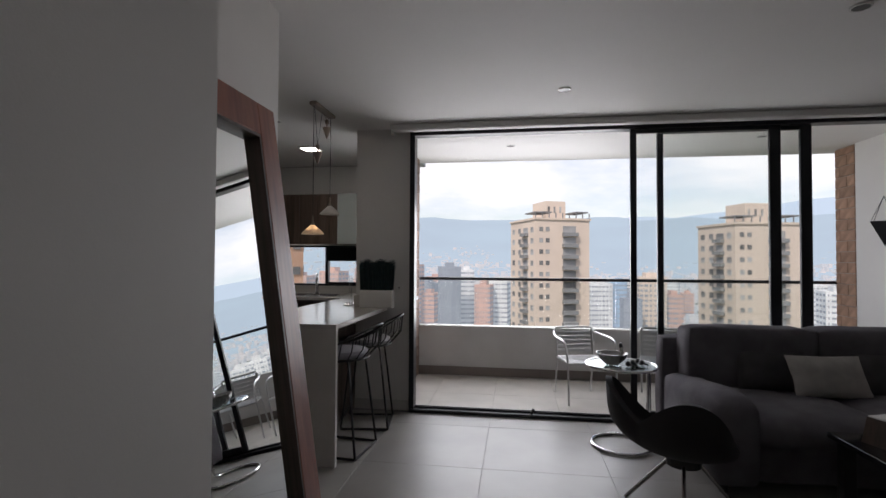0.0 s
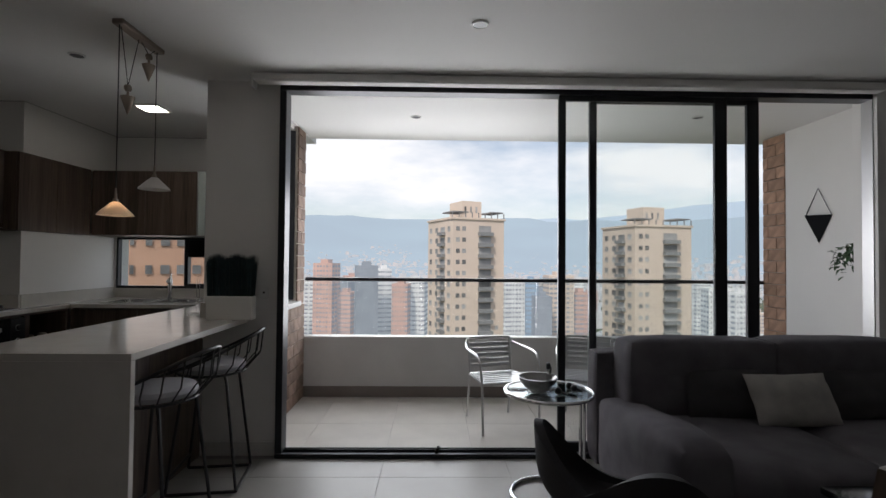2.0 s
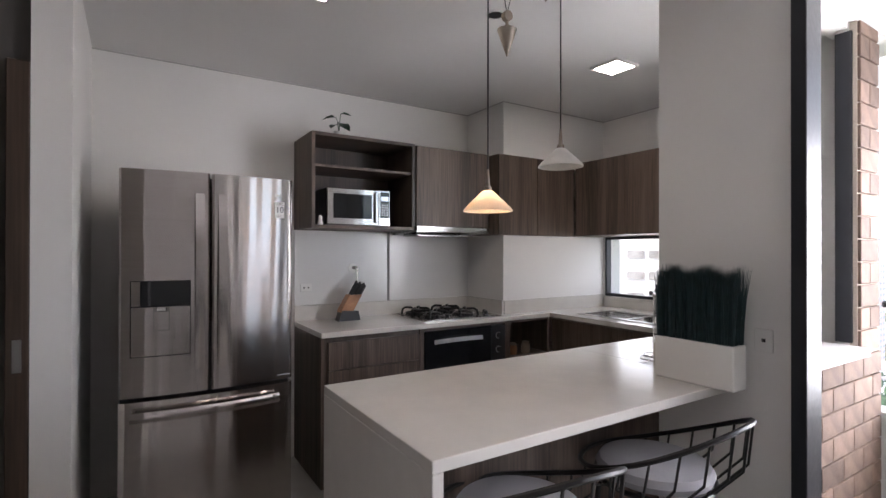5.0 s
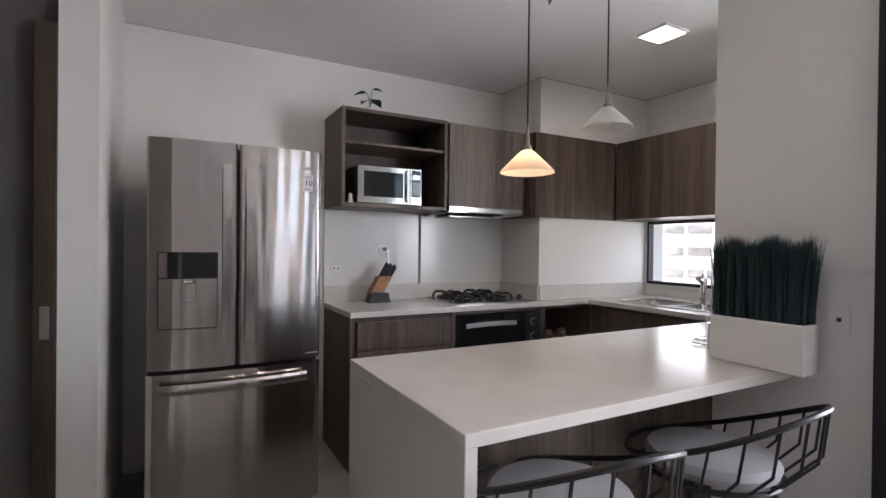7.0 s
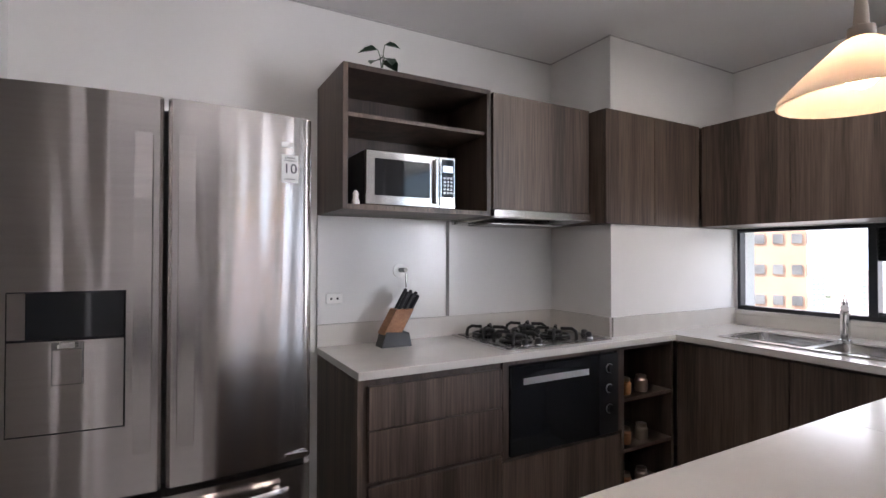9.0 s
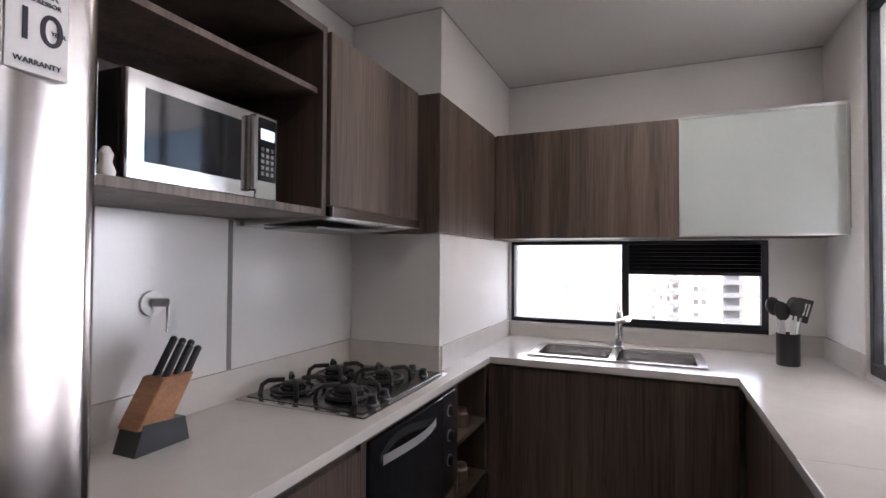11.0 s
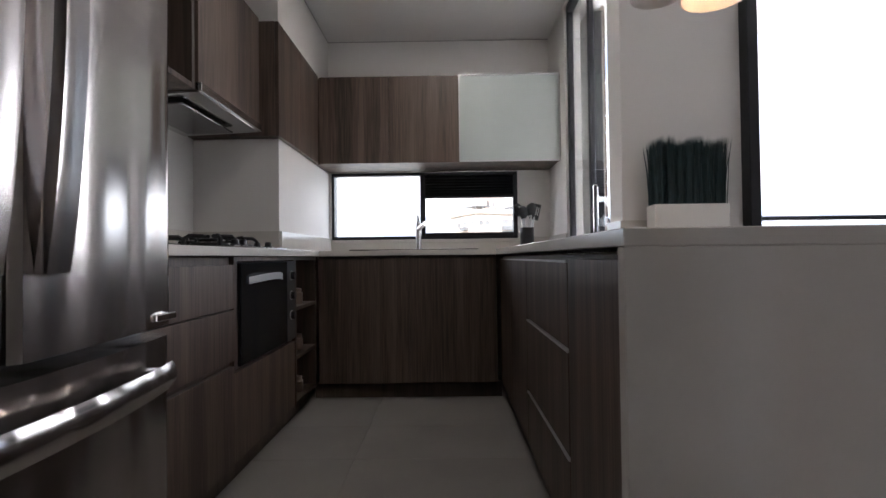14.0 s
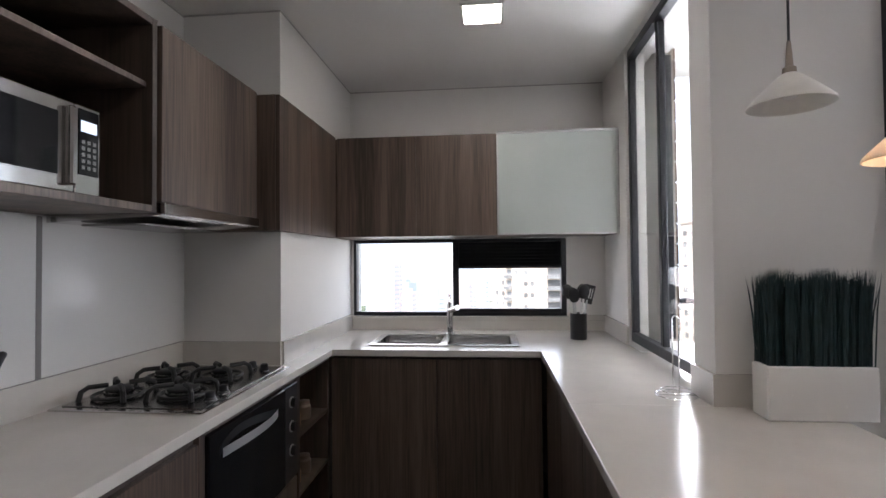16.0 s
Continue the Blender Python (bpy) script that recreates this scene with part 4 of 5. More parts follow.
gp = thing("grass_planter", "white box planter with dark green artificial grass", "planter", (-1.573, 4.68, 0.92))
pot = part("planter_box", box(-1.722, -1.425, 4.635, 4.722, 0.92, 1.075, 0.004), M_CERAM, gp, "white ceramic box")
rg = random.Random(4)
bm = bmesh.new()
for i in range(1900):
    x, y = rg.uniform(-1.715, -1.432), rg.uniform(4.64, 4.717)
    h = 0.277 + 0.011 * math.sin(x * 52) + rg.uniform(-0.012, 0.014)
    edge = (x + 1.573) / 0.15
    lx, ly = rg.gauss(0, 0.010) + edge * abs(rg.gauss(0, 0.012)), rg.gauss(0, 0.008)
    w = rg.uniform(0.0016, 0.003)
    a = rg.uniform(0, math.pi)
    dx, dy = w * math.cos(a), w * math.sin(a)
    q = [bm.verts.new(c) for c in ((x - dx, y - dy, 1.06), (x + dx, y + dy, 1.06), (x + dx * 0.9 + lx * 0.4, y + dy * 0.9 + ly * 0.4, 1.06 + h * 0.6), (x - dx * 0.9 + lx * 0.4, y - dy * 0.9 + ly * 0.4, 1.06 + h * 0.6), (x + lx, min(y + ly, 4.776), 1.06 + h))]
    bm.faces.new(q[:4])
    bm.faces.new((q[3], q[2], q[4]))
gr = part("grass", bm, M_GRASS, gp, "dense dark green plastic blades")
gr["kind"] = "stuff"


def leaf_shape(bm, m, l, w, fold=0.25):
    """A folded pointed leaf along the pose's x."""
    mid = [Vector((l * t, 0, -0.25 * l * t * t)) for t in (0, 0.3, 0.65, 1)]
    wid = (0, 1, 0.75, 0)
    vm = [bm.verts.new(m @ p) for p in mid]
    for s in (-1, 1):
        vo = [bm.verts.new(m @ (mid[i] + Vector((0, s * w * wid[i], fold * w * wid[i])))) for i in (1, 2)]
        bm.faces.new((vm[0], vm[1], vo[0]))
        bm.faces.new((vm[1], vm[2], vo[1], vo[0]))
        bm.faces.new((vm[2], vm[3], vo[1]))


sp2 = thing("potted_plant", "small green plant in a white pot on the cabinet", "plant", (-3.68, 4.08, 2.14))
part("pot", lathe([(0.028, 0), (0.036, 0.05), (0.032, 0.05), (0.028, 0.04)], (-3.68, 4.08, 2.14), n=18), M_CERAM, sp2, "small white pot", smooth=True)
rg = random.Random(8)
for a, out, up, pitch, l, w in ((1.3, 0.012, 0.15, -0.1, 0.07, 0.026), (-1.9, 0.02, 0.125, 0.0, 0.09, 0.034), (1.9, 0.012, 0.08, 0.1, 0.085, 0.045), (-1.1, 0.012, 0.075, 0.3, 0.075, 0.045), (0.2, 0.02, 0.085, 0.5, 0.075, 0.045)):
    tip = Vector((-3.68 + out * math.cos(a), 4.08 + out * math.sin(a), 2.16 + up))
    st = part("stem", tube([(-3.68, 4.08, 2.18), ((-3.68 + tip.x) / 2, (4.08 + tip.y) / 2, 2.17 + up * 0.7), tip], 0.002, n=5), M_LEAF, sp2)
    bm = bmesh.new()
    leaf_shape(bm, Matrix.Translation(tip) @ Matrix.Rotation(a, 4, "Z") @ Matrix.Rotation(pitch, 4, "Y"), l, w)
    part("leaf", bm, M_LEAFD, st)
for k, (z, m_) in enumerate(((0.618, M_CERAM), (0.358, M_WARM), (0.118, M_CERAM))):
    for i in range(2):
        y = 5.36 + i * 0.13
        j = thing("jar", "small brown jar standing on the niche shelf", "jar", (-3.42, y, z), group="jars")
        part("body", lathe([(0.03, 0), (0.034, 0.01), (0.034, 0.06), (0.026, 0.07)], (-3.42, y, z), n=16), M_BRONZE if i else M_BLOCK, j, smooth=True)
        part("lid", lathe([(0.028, 0), (0.028, 0.015), (0.01, 0.02)], (-3.42, y, z + 0.07), n=16), M_BRONZE, j, smooth=True)

# ---- lamps ----
def downlight(x, y, s=0.10):
    d = thing("ceiling_downlight", "square recessed ceiling light, switched on", "ceiling light", (x, y, ZC), group="square downlights")
    bm = bmesh.new()
    for b in ((x - s, x + s, y - s, y - s + 0.014), (x - s, x + s, y + s - 0.014, y + s), (x - s, x - s + 0.014, y - s + 0.014, y + s - 0.014), (x + s - 0.014, x + s, y - s + 0.014, y + s - 0.014)):
        box(*b, ZC - 0.016, ZC - 0.001, bm=bm)
    part("bezel", bm, M_CERAM, d)
    part("diffuser", box(x - s + 0.014, x + s - 0.014, y - s + 0.014, y + s - 0.014, ZC - 0.010, ZC - 0.001), M_DOWN, d, "glowing square diffuser")


downlight(-2.53, 5.41)
downlight(-2.61, 3.565)


def spot(x, y, z, lit=False):
    d = thing("ceiling_spot", "small recessed round ceiling spot, switched off", "ceiling light", (x, y, z), group="round spots")
    part("bezel", lathe([(0.045, 0), (0.045, -0.006), (0.037, -0.008), (0.037, -0.001)], (x, y, z - 0.0005), n=20), M_CERAM, d, smooth=True)
    part("lens", lathe([(0.036, 0), (0.036, -0.004)], (x, y, z - 0.003), n=16), M_BLACK, d)


spot(-0.02, 3.91, ZC)
spot(1.235, 2.957, ZC)
spot(-2.40, 4.386, ZC)
spot(-0.41, 5.60, 2.545)
spot(1.97, 5.50, 2.545)

pl = thing("pendant_lamp", "twin pulley pendant lamp with alabaster glass shades", "pendant lamp", (-1.861, 4.105, ZC))
part("canopy", box(-1.889, -1.829, 3.91, 4.30, ZC - 0.03, ZC - 0.001, 0.006), M_BRONZE, pl, "brushed bronze ceiling bar")
for y, zs, wy, wz, lit in ((3.927, 1.532, 4.012, 2.16, True), (4.266, 1.712, 4.194, 2.40, False)):
    part("cord", tube([(-1.857, y, ZC - 0.03), (-1.857, y, zs + 0.11)], 0.0028, n=6), M_BLACK, pl)
    part("cord", tube([(-1.861, y + (0.02 if lit else -0.02), ZC - 0.03), (-1.861, wy, wz + 0.06), (-1.861, 2 * wy - y, ZC - 0.03)], 0.0022, n=5), M_BLACK, pl)
    wt = part("counterweight", lathe([(0.002, -0.09), (0.034, 0), (0.034, 0.004), (0.006, 0.012), (0.006, 0.03)], (-1.861, wy, wz), n=20), M_BRONZE, pl, "cone shaped counterweight", smooth=True)
    part("pulley", rod((-1.871, wy, wz + 0.05), (-1.851, wy, wz + 0.05), 0.018, n=16), M_BRONZE, wt)
    part("socket", lathe([(0.012, 0.066), (0.014, 0.07), (0.013, 0.082), (0.008, 0.084), (0.007, 0.10), (0.004, 0.14)], (-1.857, y, zs), n=16), M_BRONZE, pl, smooth=True)
    sh = lathe([(0.083, 0.0), (0.081, 0.006), (0.058, 0.03), (0.034, 0.053), (0.02, 0.066), (0.013, 0.07)], (-1.857, y, zs), n=32)
    bmesh.ops.delete(sh, geom=[f for f in sh.faces if len(f.verts) > 4], context="FACES_ONLY")
    bmesh.ops.solidify(sh, geom=sh.faces[:], thickness=0.003)
    s = part("shade", sh, M_SHADE_LIT if lit else M_SHADE, pl, "frosted glass cone shade", smooth=True)
    b = bmesh.new()
    bmesh.ops.create_uvsphere(b, u_segments=16, v_segments=10, radius=0.018, matrix=Matrix.Translation((-1.857, y, zs + 0.03)))
    part("bulb", b, M_WARM if lit else M_CERAM, s, "glowing warm bulb" if lit else "unlit bulb", smooth=True)

# ---- hall mirror ----
mr = thing("leaning_mirror", "large leaning mirror in a wide red-brown wooden frame", "mirror", (-1.105, 1.86, 0.0), ry=-8.2)
W0, W1, H, FW = -0.38, 0.555, 2.0, 0.135
for b in ((-0.045, 0.0, W0, W0 + FW, 0, H), (-0.045, 0.0, W1 - FW, W1, 0, H), (-0.045, 0.0, W0 + FW, W1 - FW, H - FW, H), (-0.045, 0.0, W0 + FW, W1 - FW, 0, FW)):
    part("frame_rail", box(*b, 0.003), M_MIRFRAME, mr, local=True)
for b in ((-0.04, -0.002, W0 + FW, W0 + FW + 0.012, FW, H - FW), (-0.04, -0.002, W1 - FW - 0.012, W1 - FW, FW, H - FW), (-0.04, -0.002, W0 + FW + 0.012, W1 - FW - 0.012, H - FW - 0.012, H - FW), (-0.04, -0.002, W0 + FW + 0.012, W1 - FW - 0.012, FW, FW + 0.012)):
    part("inner_lip", box(*b), M_WOODIN, mr, "dark inner edge", local=True)
part("mirror_glass", box(-0.045, -0.036, W0 + FW, W1 - FW, FW, H - FW), M_MIRROR, mr, "silvered mirror glass", local=True)

# ---- bar stools ----
def bar_stool(x, y, rz):
    s = thing("bar_stool", "black wire bar stool with a round grey cushion", "stool", (x, y, 0), rz=rz, group="bar stools")
    # the back points along +x
    zs = 0.675
    rim, low = [], []
    for i in range(40):
        a = 2 * math.pi * i / 40
        c, d = math.cos(a), math.sin(a)
        h = 0.5 + 0.5 * c
        rim.append((0.235 * c + 0.05 * h, 0.245 * d, zs + 0.005 + 0.215 * h ** 1.5))
        low.append((0.185 * c, 0.19 * d, zs - 0.02))
    part("rim", tube(rim, 0.0085, closed=True), M_BLKMETAL, s, smooth=True, local=True)
    part("seat_ring", tube(low, 0.008, closed=True), M_BLKMETAL, s, smooth=True, local=True)
    for i in range(0, 40, 2):
        if math.cos(2 * math.pi * i / 40) > -0.75:
            p, q = Vector(low[i]), Vector(rim[i])
            m = (p + q) / 2 + Vector((p.x, p.y, 0)).normalized() * 0.035 - Vector((0, 0, 0.02))
            part("wire", tube([p, m, q], 0.0042, n=5), M_BLKMETAL, s, smooth=True, local=True)
    part("cushion", lathe([(0.15, -0.018), (0.178, -0.008), (0.185, 0.012), (0.172, 0.032), (0.10, 0.042), (0.01, 0.044)], (0, 0, zs), n=32), M_CUSH, s, "pale grey round cushion", smooth=True, local=True)
    for sy in (-1, 1):
        part("leg", tube([(-0.10, sy * 0.13, zs - 0.02), (-0.115, sy * 0.145, zs - 0.06), (-0.185, sy * 0.185, 0.012)], 0.0085), M_BLKMETAL, s, smooth=True, local=True)
        part("leg", tube([(0.10, sy * 0.13, zs - 0.02), (0.115, sy * 0.145, zs - 0.06), (0.185, sy * 0.185, 0.012)], 0.0085), M_BLKMETAL, s, smooth=True, local=True)
        part("foot_runner", tube([(-0.185, sy * 0.185, 0.010), (0.185, sy * 0.185, 0.010)], 0.009), M_BLKMETAL, s, smooth=True, local=True)
    part("footrest", tube([(-0.172, -0.177, 0.10), (-0.172, 0.177, 0.10)], 0.0085), M_BLKMETAL, s, smooth=True, local=True)
    part("floor_bar", tube([(0.185, -0.185, 0.010), (0.185, 0.185, 0.010)], 0.009), M_BLKMETAL, s, smooth=True, local=True)
    return s


st = bar_stool(-1.56, 4.395, 8)
copy_thing(st, pose(-1.575, 3.82, 0, 0, 0, -6))

# ---- sofa ----
def soft_box(x0, x1, y0, y1, z0, z1, r=0.06, puff=0.03, seed=0):
    """An upholstered block: rounded edges, swollen faces, slight dents."""
    bm = box(x0, x1, y0, y1, z0, z1)
    bmesh.ops.subdivide_edges(bm, edges=bm.edges[:], cuts=9, use_grid_fill=True)
    c, h = Vector(((x0 + x1) / 2, (y0 + y1) / 2, (z0 + z1) / 2)), Vector(((x1 - x0) / 2, (y1 - y0) / 2, (z1 - z0) / 2))
    for v in bm.verts:
        d = v.co - c
        q = Vector([max(-h[i] + r, min(h[i] - r, d[i])) for i in range(3)])
        e = d - q
        p = q + (e.normalized() * r if e.length > 1e-6 else e)
        u = [p[i] / h[i] for i in range(3)]
        for i in range(3):
            o = [j for j in range(3) if j != i]
            p[i] += puff * (u[i] ** 3) * (1 - u[o[0]] ** 2) * (1 - u[o[1]] ** 2)
        v.co = c + p + 0.008 * Vector(noise.noise_vector(v.co * 4 + Vector((seed, 0, 0))))
    return bm


so_ = thing("sofa", "charcoal grey fabric sofa with its back to the window", "sofa", (1.75, 4.05, 0))
part("base", soft_box(0.95, 2.55, 3.52, 4.5, 0.07, 0.30, 0.03, 0.0), M_SOFA, so_, smooth=True)
part("back_frame", soft_box(0.76, 2.72, 4.45, 4.64, 0.05, 0.765, 0.04, 0.01), M_SOFA, so_, smooth=True)
for x0, x1, k in ((0.76, 1.03, 1), (2.45, 2.72, 2)):
    bm = soft_box(x0, x1, 3.45, 4.46, 0.05, 0.50, 0.07, 0.02, k)
    for v in bm.verts:
        if v.co.z > 0.3:
            v.co.z += 0.05 * (1 - ((v.co.y - 3.6) / 0.5) ** 2) if v.co.y < 4.1 else 0
    part("arm", bm, M_SOFA, so_, "padded arm", smooth=True)
for x0, x1, k in ((0.97, 1.74, 3), (1.74, 2.51, 4)):
    part("seat_cushion", soft_box(x0, x1, 3.46, 4.28, 0.28, 0.45, 0.06, 0.03, k), M_SOFA, so_, smooth=True)
    part("back_cushion", soft_box(x0 - 0.09 * (k == 3), x1 + 0.09 * (k == 4), 4.22, 4.50, 0.42, 0.865, 0.045, 0.015, k + 5), M_SOFA, so_, smooth=True)
for x in (0.85, 2.63):
    for y in (3.55, 4.55):
        part("foot", rod((x, y, 0), (x, y, 0.07), 0.025), M_BLACK, so_)


def pillow(label, at, w, h, rz, lean, material, seed):
    p = thing("throw_pillow", label, "pillow", at, rz=rz, group="sofa pillows", rx=lean)

    def f(u, v, s):
        a, b = 2 * u - 1, 2 * v - 1
        k = (1 - abs(a) ** 2.5) * (1 - abs(b) ** 2.5)
        pin = 1 - 0.05 * (1 - abs(a * b))
        return (w / 2 * a * pin, s * 0.075 * max(k, 0) ** 0.5 + 0.008 * noise.noise(Vector((a * 2, b * 2, seed))), h / 2 + h / 2 * b * pin)
    bm = grid_surface(lambda u, v: f(u, v, 1), 18, 18)
    grid_surface(lambda u, v: f(u, v, -1), 18, 18, bm)
    bmesh.ops.remove_doubles(bm, verts=bm.verts, dist=0.003)
    part("cover", bm, material, p, smooth=True, local=True)


pillow("pale grey linen pillow leaning on the sofa back", (1.70, 3.98, 0.455), 0.48, 0.29, 4, -28, M_PILL, 1)
pillow("dark grey pillow at the sofa back", (1.40, 4.12, 0.455), 0.44, 0.28, -6, -22, M_PILLD, 2)
pillow("dark grey pillow at the sofa back", (2.15, 4.10, 0.455), 0.46, 0.28, 6, -22, M_PILLD, 3)

# ---- shell armchair ----
ac = thing("shell_armchair", "black upholstered shell armchair on thin metal legs", "armchair", (0.555, 3.31, 0), rz=28)
# it looks along +x


def shell(u, v):
    a = 2 * math.pi * u
    c, d = math.cos(a), math.sin(a)
    lobe = math.exp(-((abs(a - math.pi) - 0.88) / 0.68) ** 2)
    rimz = 0.37 + 0.07 * max(0, -c) + 0.25 * lobe
    r = 0.25 + 0.03 * max(0, -c) + 0.12 * lobe
    t = v
    rad = r * math.sin(min(1, t * 1.25) * math.pi / 2) * (0.9 + 0.1 * t)
    z = 0.30 + (rimz - 0.30) * t ** 2.2
    return (rad * c * 1.02, rad * d * 1.08, z)


bm = grid_surface(shell, 72, 14)
bmesh.ops.remove_doubles(bm, verts=bm.verts, dist=0.0005)
bmesh.ops.recalc_face_normals(bm, faces=bm.faces)
bmesh.ops.solidify(bm, geom=bm.faces[:], thickness=0.035)
part("shell", bm, M_VELVET, ac, "black padded shell", smooth=True, local=True)
part("hub", rod((0, 0, 0.235), (0, 0, 0.30), 0.09, n=20), M_BLACK, ac, local=True)
for k in range(4):
    a = math.pi / 4 + k * math.pi / 2
    part("leg", rod((0.06 * math.cos(a), 0.06 * math.sin(a), 0.27), (0.30 * math.cos(a), 0.30 * math.sin(a), 0.0), 0.011, n=10), M_STEELD, ac, "thin metal leg", smooth=True, local=True)

# ---- side table and what stands on it ----
tb = thing("side_table", "round chrome and glass side table with a ring foot", "table", (0.41, 4.19, 0))
TX, TY, TZ = 0.41, 4.20, 0.585
part("top_ring", tube(ring(TX, TY, TZ, 0.245, 48), 0.011, closed=True, n=10), M_CHROME, tb, smooth=True)
part("glass_top", lathe([(0.238, 0), (0.238, 0.008)], (TX, TY, TZ - 0.002), n=48), M_TABLEGLASS, tb, "round glass top")
part("foot_ring", tube([(TX + 0.0 + 0.21 * math.cos(a), TY + 0.21 * math.sin(a), 0.013) for a in [radians(35 + 290 * i / 36) for i in range(37)]], 0.012, n=10), M_CHROME, tb, smooth=True)
for s in (-1, 1):
    part("upright", tube([(TX + 0.17, TY + s * 0.12, 0.013), (TX + 0.19, TY + s * 0.05, 0.03), (TX + 0.19, TY + s * 0.035, 0.06), (TX + 0.19, TY + s * 0.035, TZ - 0.03), (TX + 0.15, TY + s * 0.03, TZ - 0.015), (TX - 0.2, TY + s * 0.03, TZ - 0.014)], 0.009, n=8), M_CHROME, tb, smooth=True)
bm = lathe([(0.04, 0), (0.05, 0.006), (0.095, 0.05), (0.112, 0.085), (0.106, 0.085), (0.088, 0.05), (0.03, 0.014)], (0.34, 4.17, 0.592), n=32)
bw_ = solo("metal_bowl", bm, M_STEELD, "dark polished metal bowl on the side table", "bowl", (0.34, 4.17, 0.592))
bt = thing("corkscrew", "steel corkscrew standing in the bowl", "corkscrew", (0.40, 4.2, 0.60))
part("handle", rod((0.40, 4.2, 0.605), (0.415, 4.205, 0.72), 0.012), M_CHROME, bt, smooth=True)
part("head", rod((0.41, 4.205, 0.715), (0.405, 4.2, 0.745), 0.016, r2=0.01), M_BLACK, bt, smooth=True)
for i, (dx, dy) in enumerate(((0.12, 0.02), (0.135, -0.03), (0.03, -0.09))):
    b = bmesh.new()
    bmesh.ops.create_uvsphere(b, u_segments=12, v_segments=8, radius=0.02, matrix=Matrix.Translation((0.41 + dx, 4.2 + dy, 0.612)))
    rod((0.41 + dx, 4.2 + dy, 0.612), (0.45 + dx, 4.17 + dy, 0.6), 0.006, b)
    solo("bottle_stopper", b, M_BLACK, "small black bottle stopper", "bottle stopper", (0.41 + dx, 4.2 + dy, 0.592), "bottle stoppers")

# ---- coffee table ----
ct = thing("coffee_table", "low black coffee table with a glossy top", "table", (1.75, 2.95, 0))
part("tabletop", box(1.30, 2.25, 2.55, 3.37, 0.405, 0.435, 0.004), M_DARKGLASS, ct)
for x in (1.36, 2.19):
    for y in (2.61, 3.31):
        part("leg", box(x - 0.03, x + 0.03, y - 0.03, y + 0.03, 0, 0.405, 0.003), M_BLACK, ct)
nb = thing("tissue_box", "tapered box with wooden sides and white tissue", "tissue box", (1.47, 3.2, 0.435), rz=20)
bm = box(-0.075, 0.075, -0.06, 0.06, 0, 0.13)
for v in bm.verts:
    if v.co.z > 0.1:
        v.co.x *= 0.75
        v.co.y *= 0.75
part("box", bm, M_DOORWOOD, nb, "brown wooden sides", local=True)
part("lid", box(-0.052, 0.052, -0.042, 0.042, 0.13, 0.136), M_CERAM, nb, "white top", local=True)

# ---- balcony chairs ----
def rounded(pts, times=2):
    """Cuts the corners of a run of points, so that a tube bends smoothly."""
    pts = [Vector(p) for p in pts]
    for _ in range(times):
        cut = [q for a, b in zip(pts, pts[1:]) for q in (a.lerp(b, 0.25), a.lerp(b, 0.75))]
        pts = [pts[0]] + cut[1:-1] + [pts[-1]]
    return pts


def balcony_chair(x, y, rz):
    c = thing("balcony_chair", "tubular aluminium balcony armchair with slatted seat", "chair", (x, y, 0), rz=rz, group="balcony chairs")
    # it looks along -y
    for s in (-1, 1):
        part("front_leg", tube(rounded([(s * 0.25, -0.24, 0), (s * 0.25, -0.22, 0.42), (s * 0.26, -0.20, 0.60), (s * 0.27, -0.13, 0.66), (s * 0.27, 0.10, 0.665), (s * 0.22, 0.25, 0.69)]), 0.0105, n=8), M_ALU, c, smooth=True, local=True)
        part("back_leg", tube([(s * 0.20, 0.27, 0), (s * 0.20, 0.20, 0.42), (s * 0.20, 0.25, 0.72)], 0.0105, n=8), M_ALU, c, smooth=True, local=True)
    part("back_rail", tube([(-0.22, 0.25, 0.69)] + [(0.21 * math.sin(radians(-70 + 14 * i)), 0.25 + 0.04 * math.cos(radians(-70 + 14 * i)), 0.735) for i in range(11)] + [(0.22, 0.25, 0.69)], 0.012, n=8), M_ALU, c, smooth=True, local=True)
    part("seat_frame", tube([(-0.24, -0.22, 0.42), (0.24, -0.22, 0.42), (0.20, 0.2, 0.41), (-0.20, 0.2, 0.41)], 0.010, n=8, closed=True), M_ALU, c, smooth=True, local=True)
    for i in range(7):
        y_ = -0.20 + i * 0.06
        w = 0.235 - 0.005 * i
        part("seat_slat", box(-w, w, y_ - 0.02, y_ + 0.02, 0.425, 0.433, 0.002), M_ALU, c, local=True)
    for i in range(5):
        z_ = 0.485 + i * 0.048
        part("back_slat", box(-0.195, 0.195, 0.205 + (z_ - 0.42) * 0.16, 0.213 + (z_ - 0.42) * 0.16, z_ - 0.015, z_ + 0.015, 0.002), M_ALU, c, local=True)
    return c


bc = balcony_chair(0.30, 5.42, 16)
for o in bc.children:
    o.data.transform(Matrix.Diagonal((0.95, 0.95, 0.9, 1)))
copy_thing(bc, pose(1.04, 5.46, 0, 0, 0, -16))

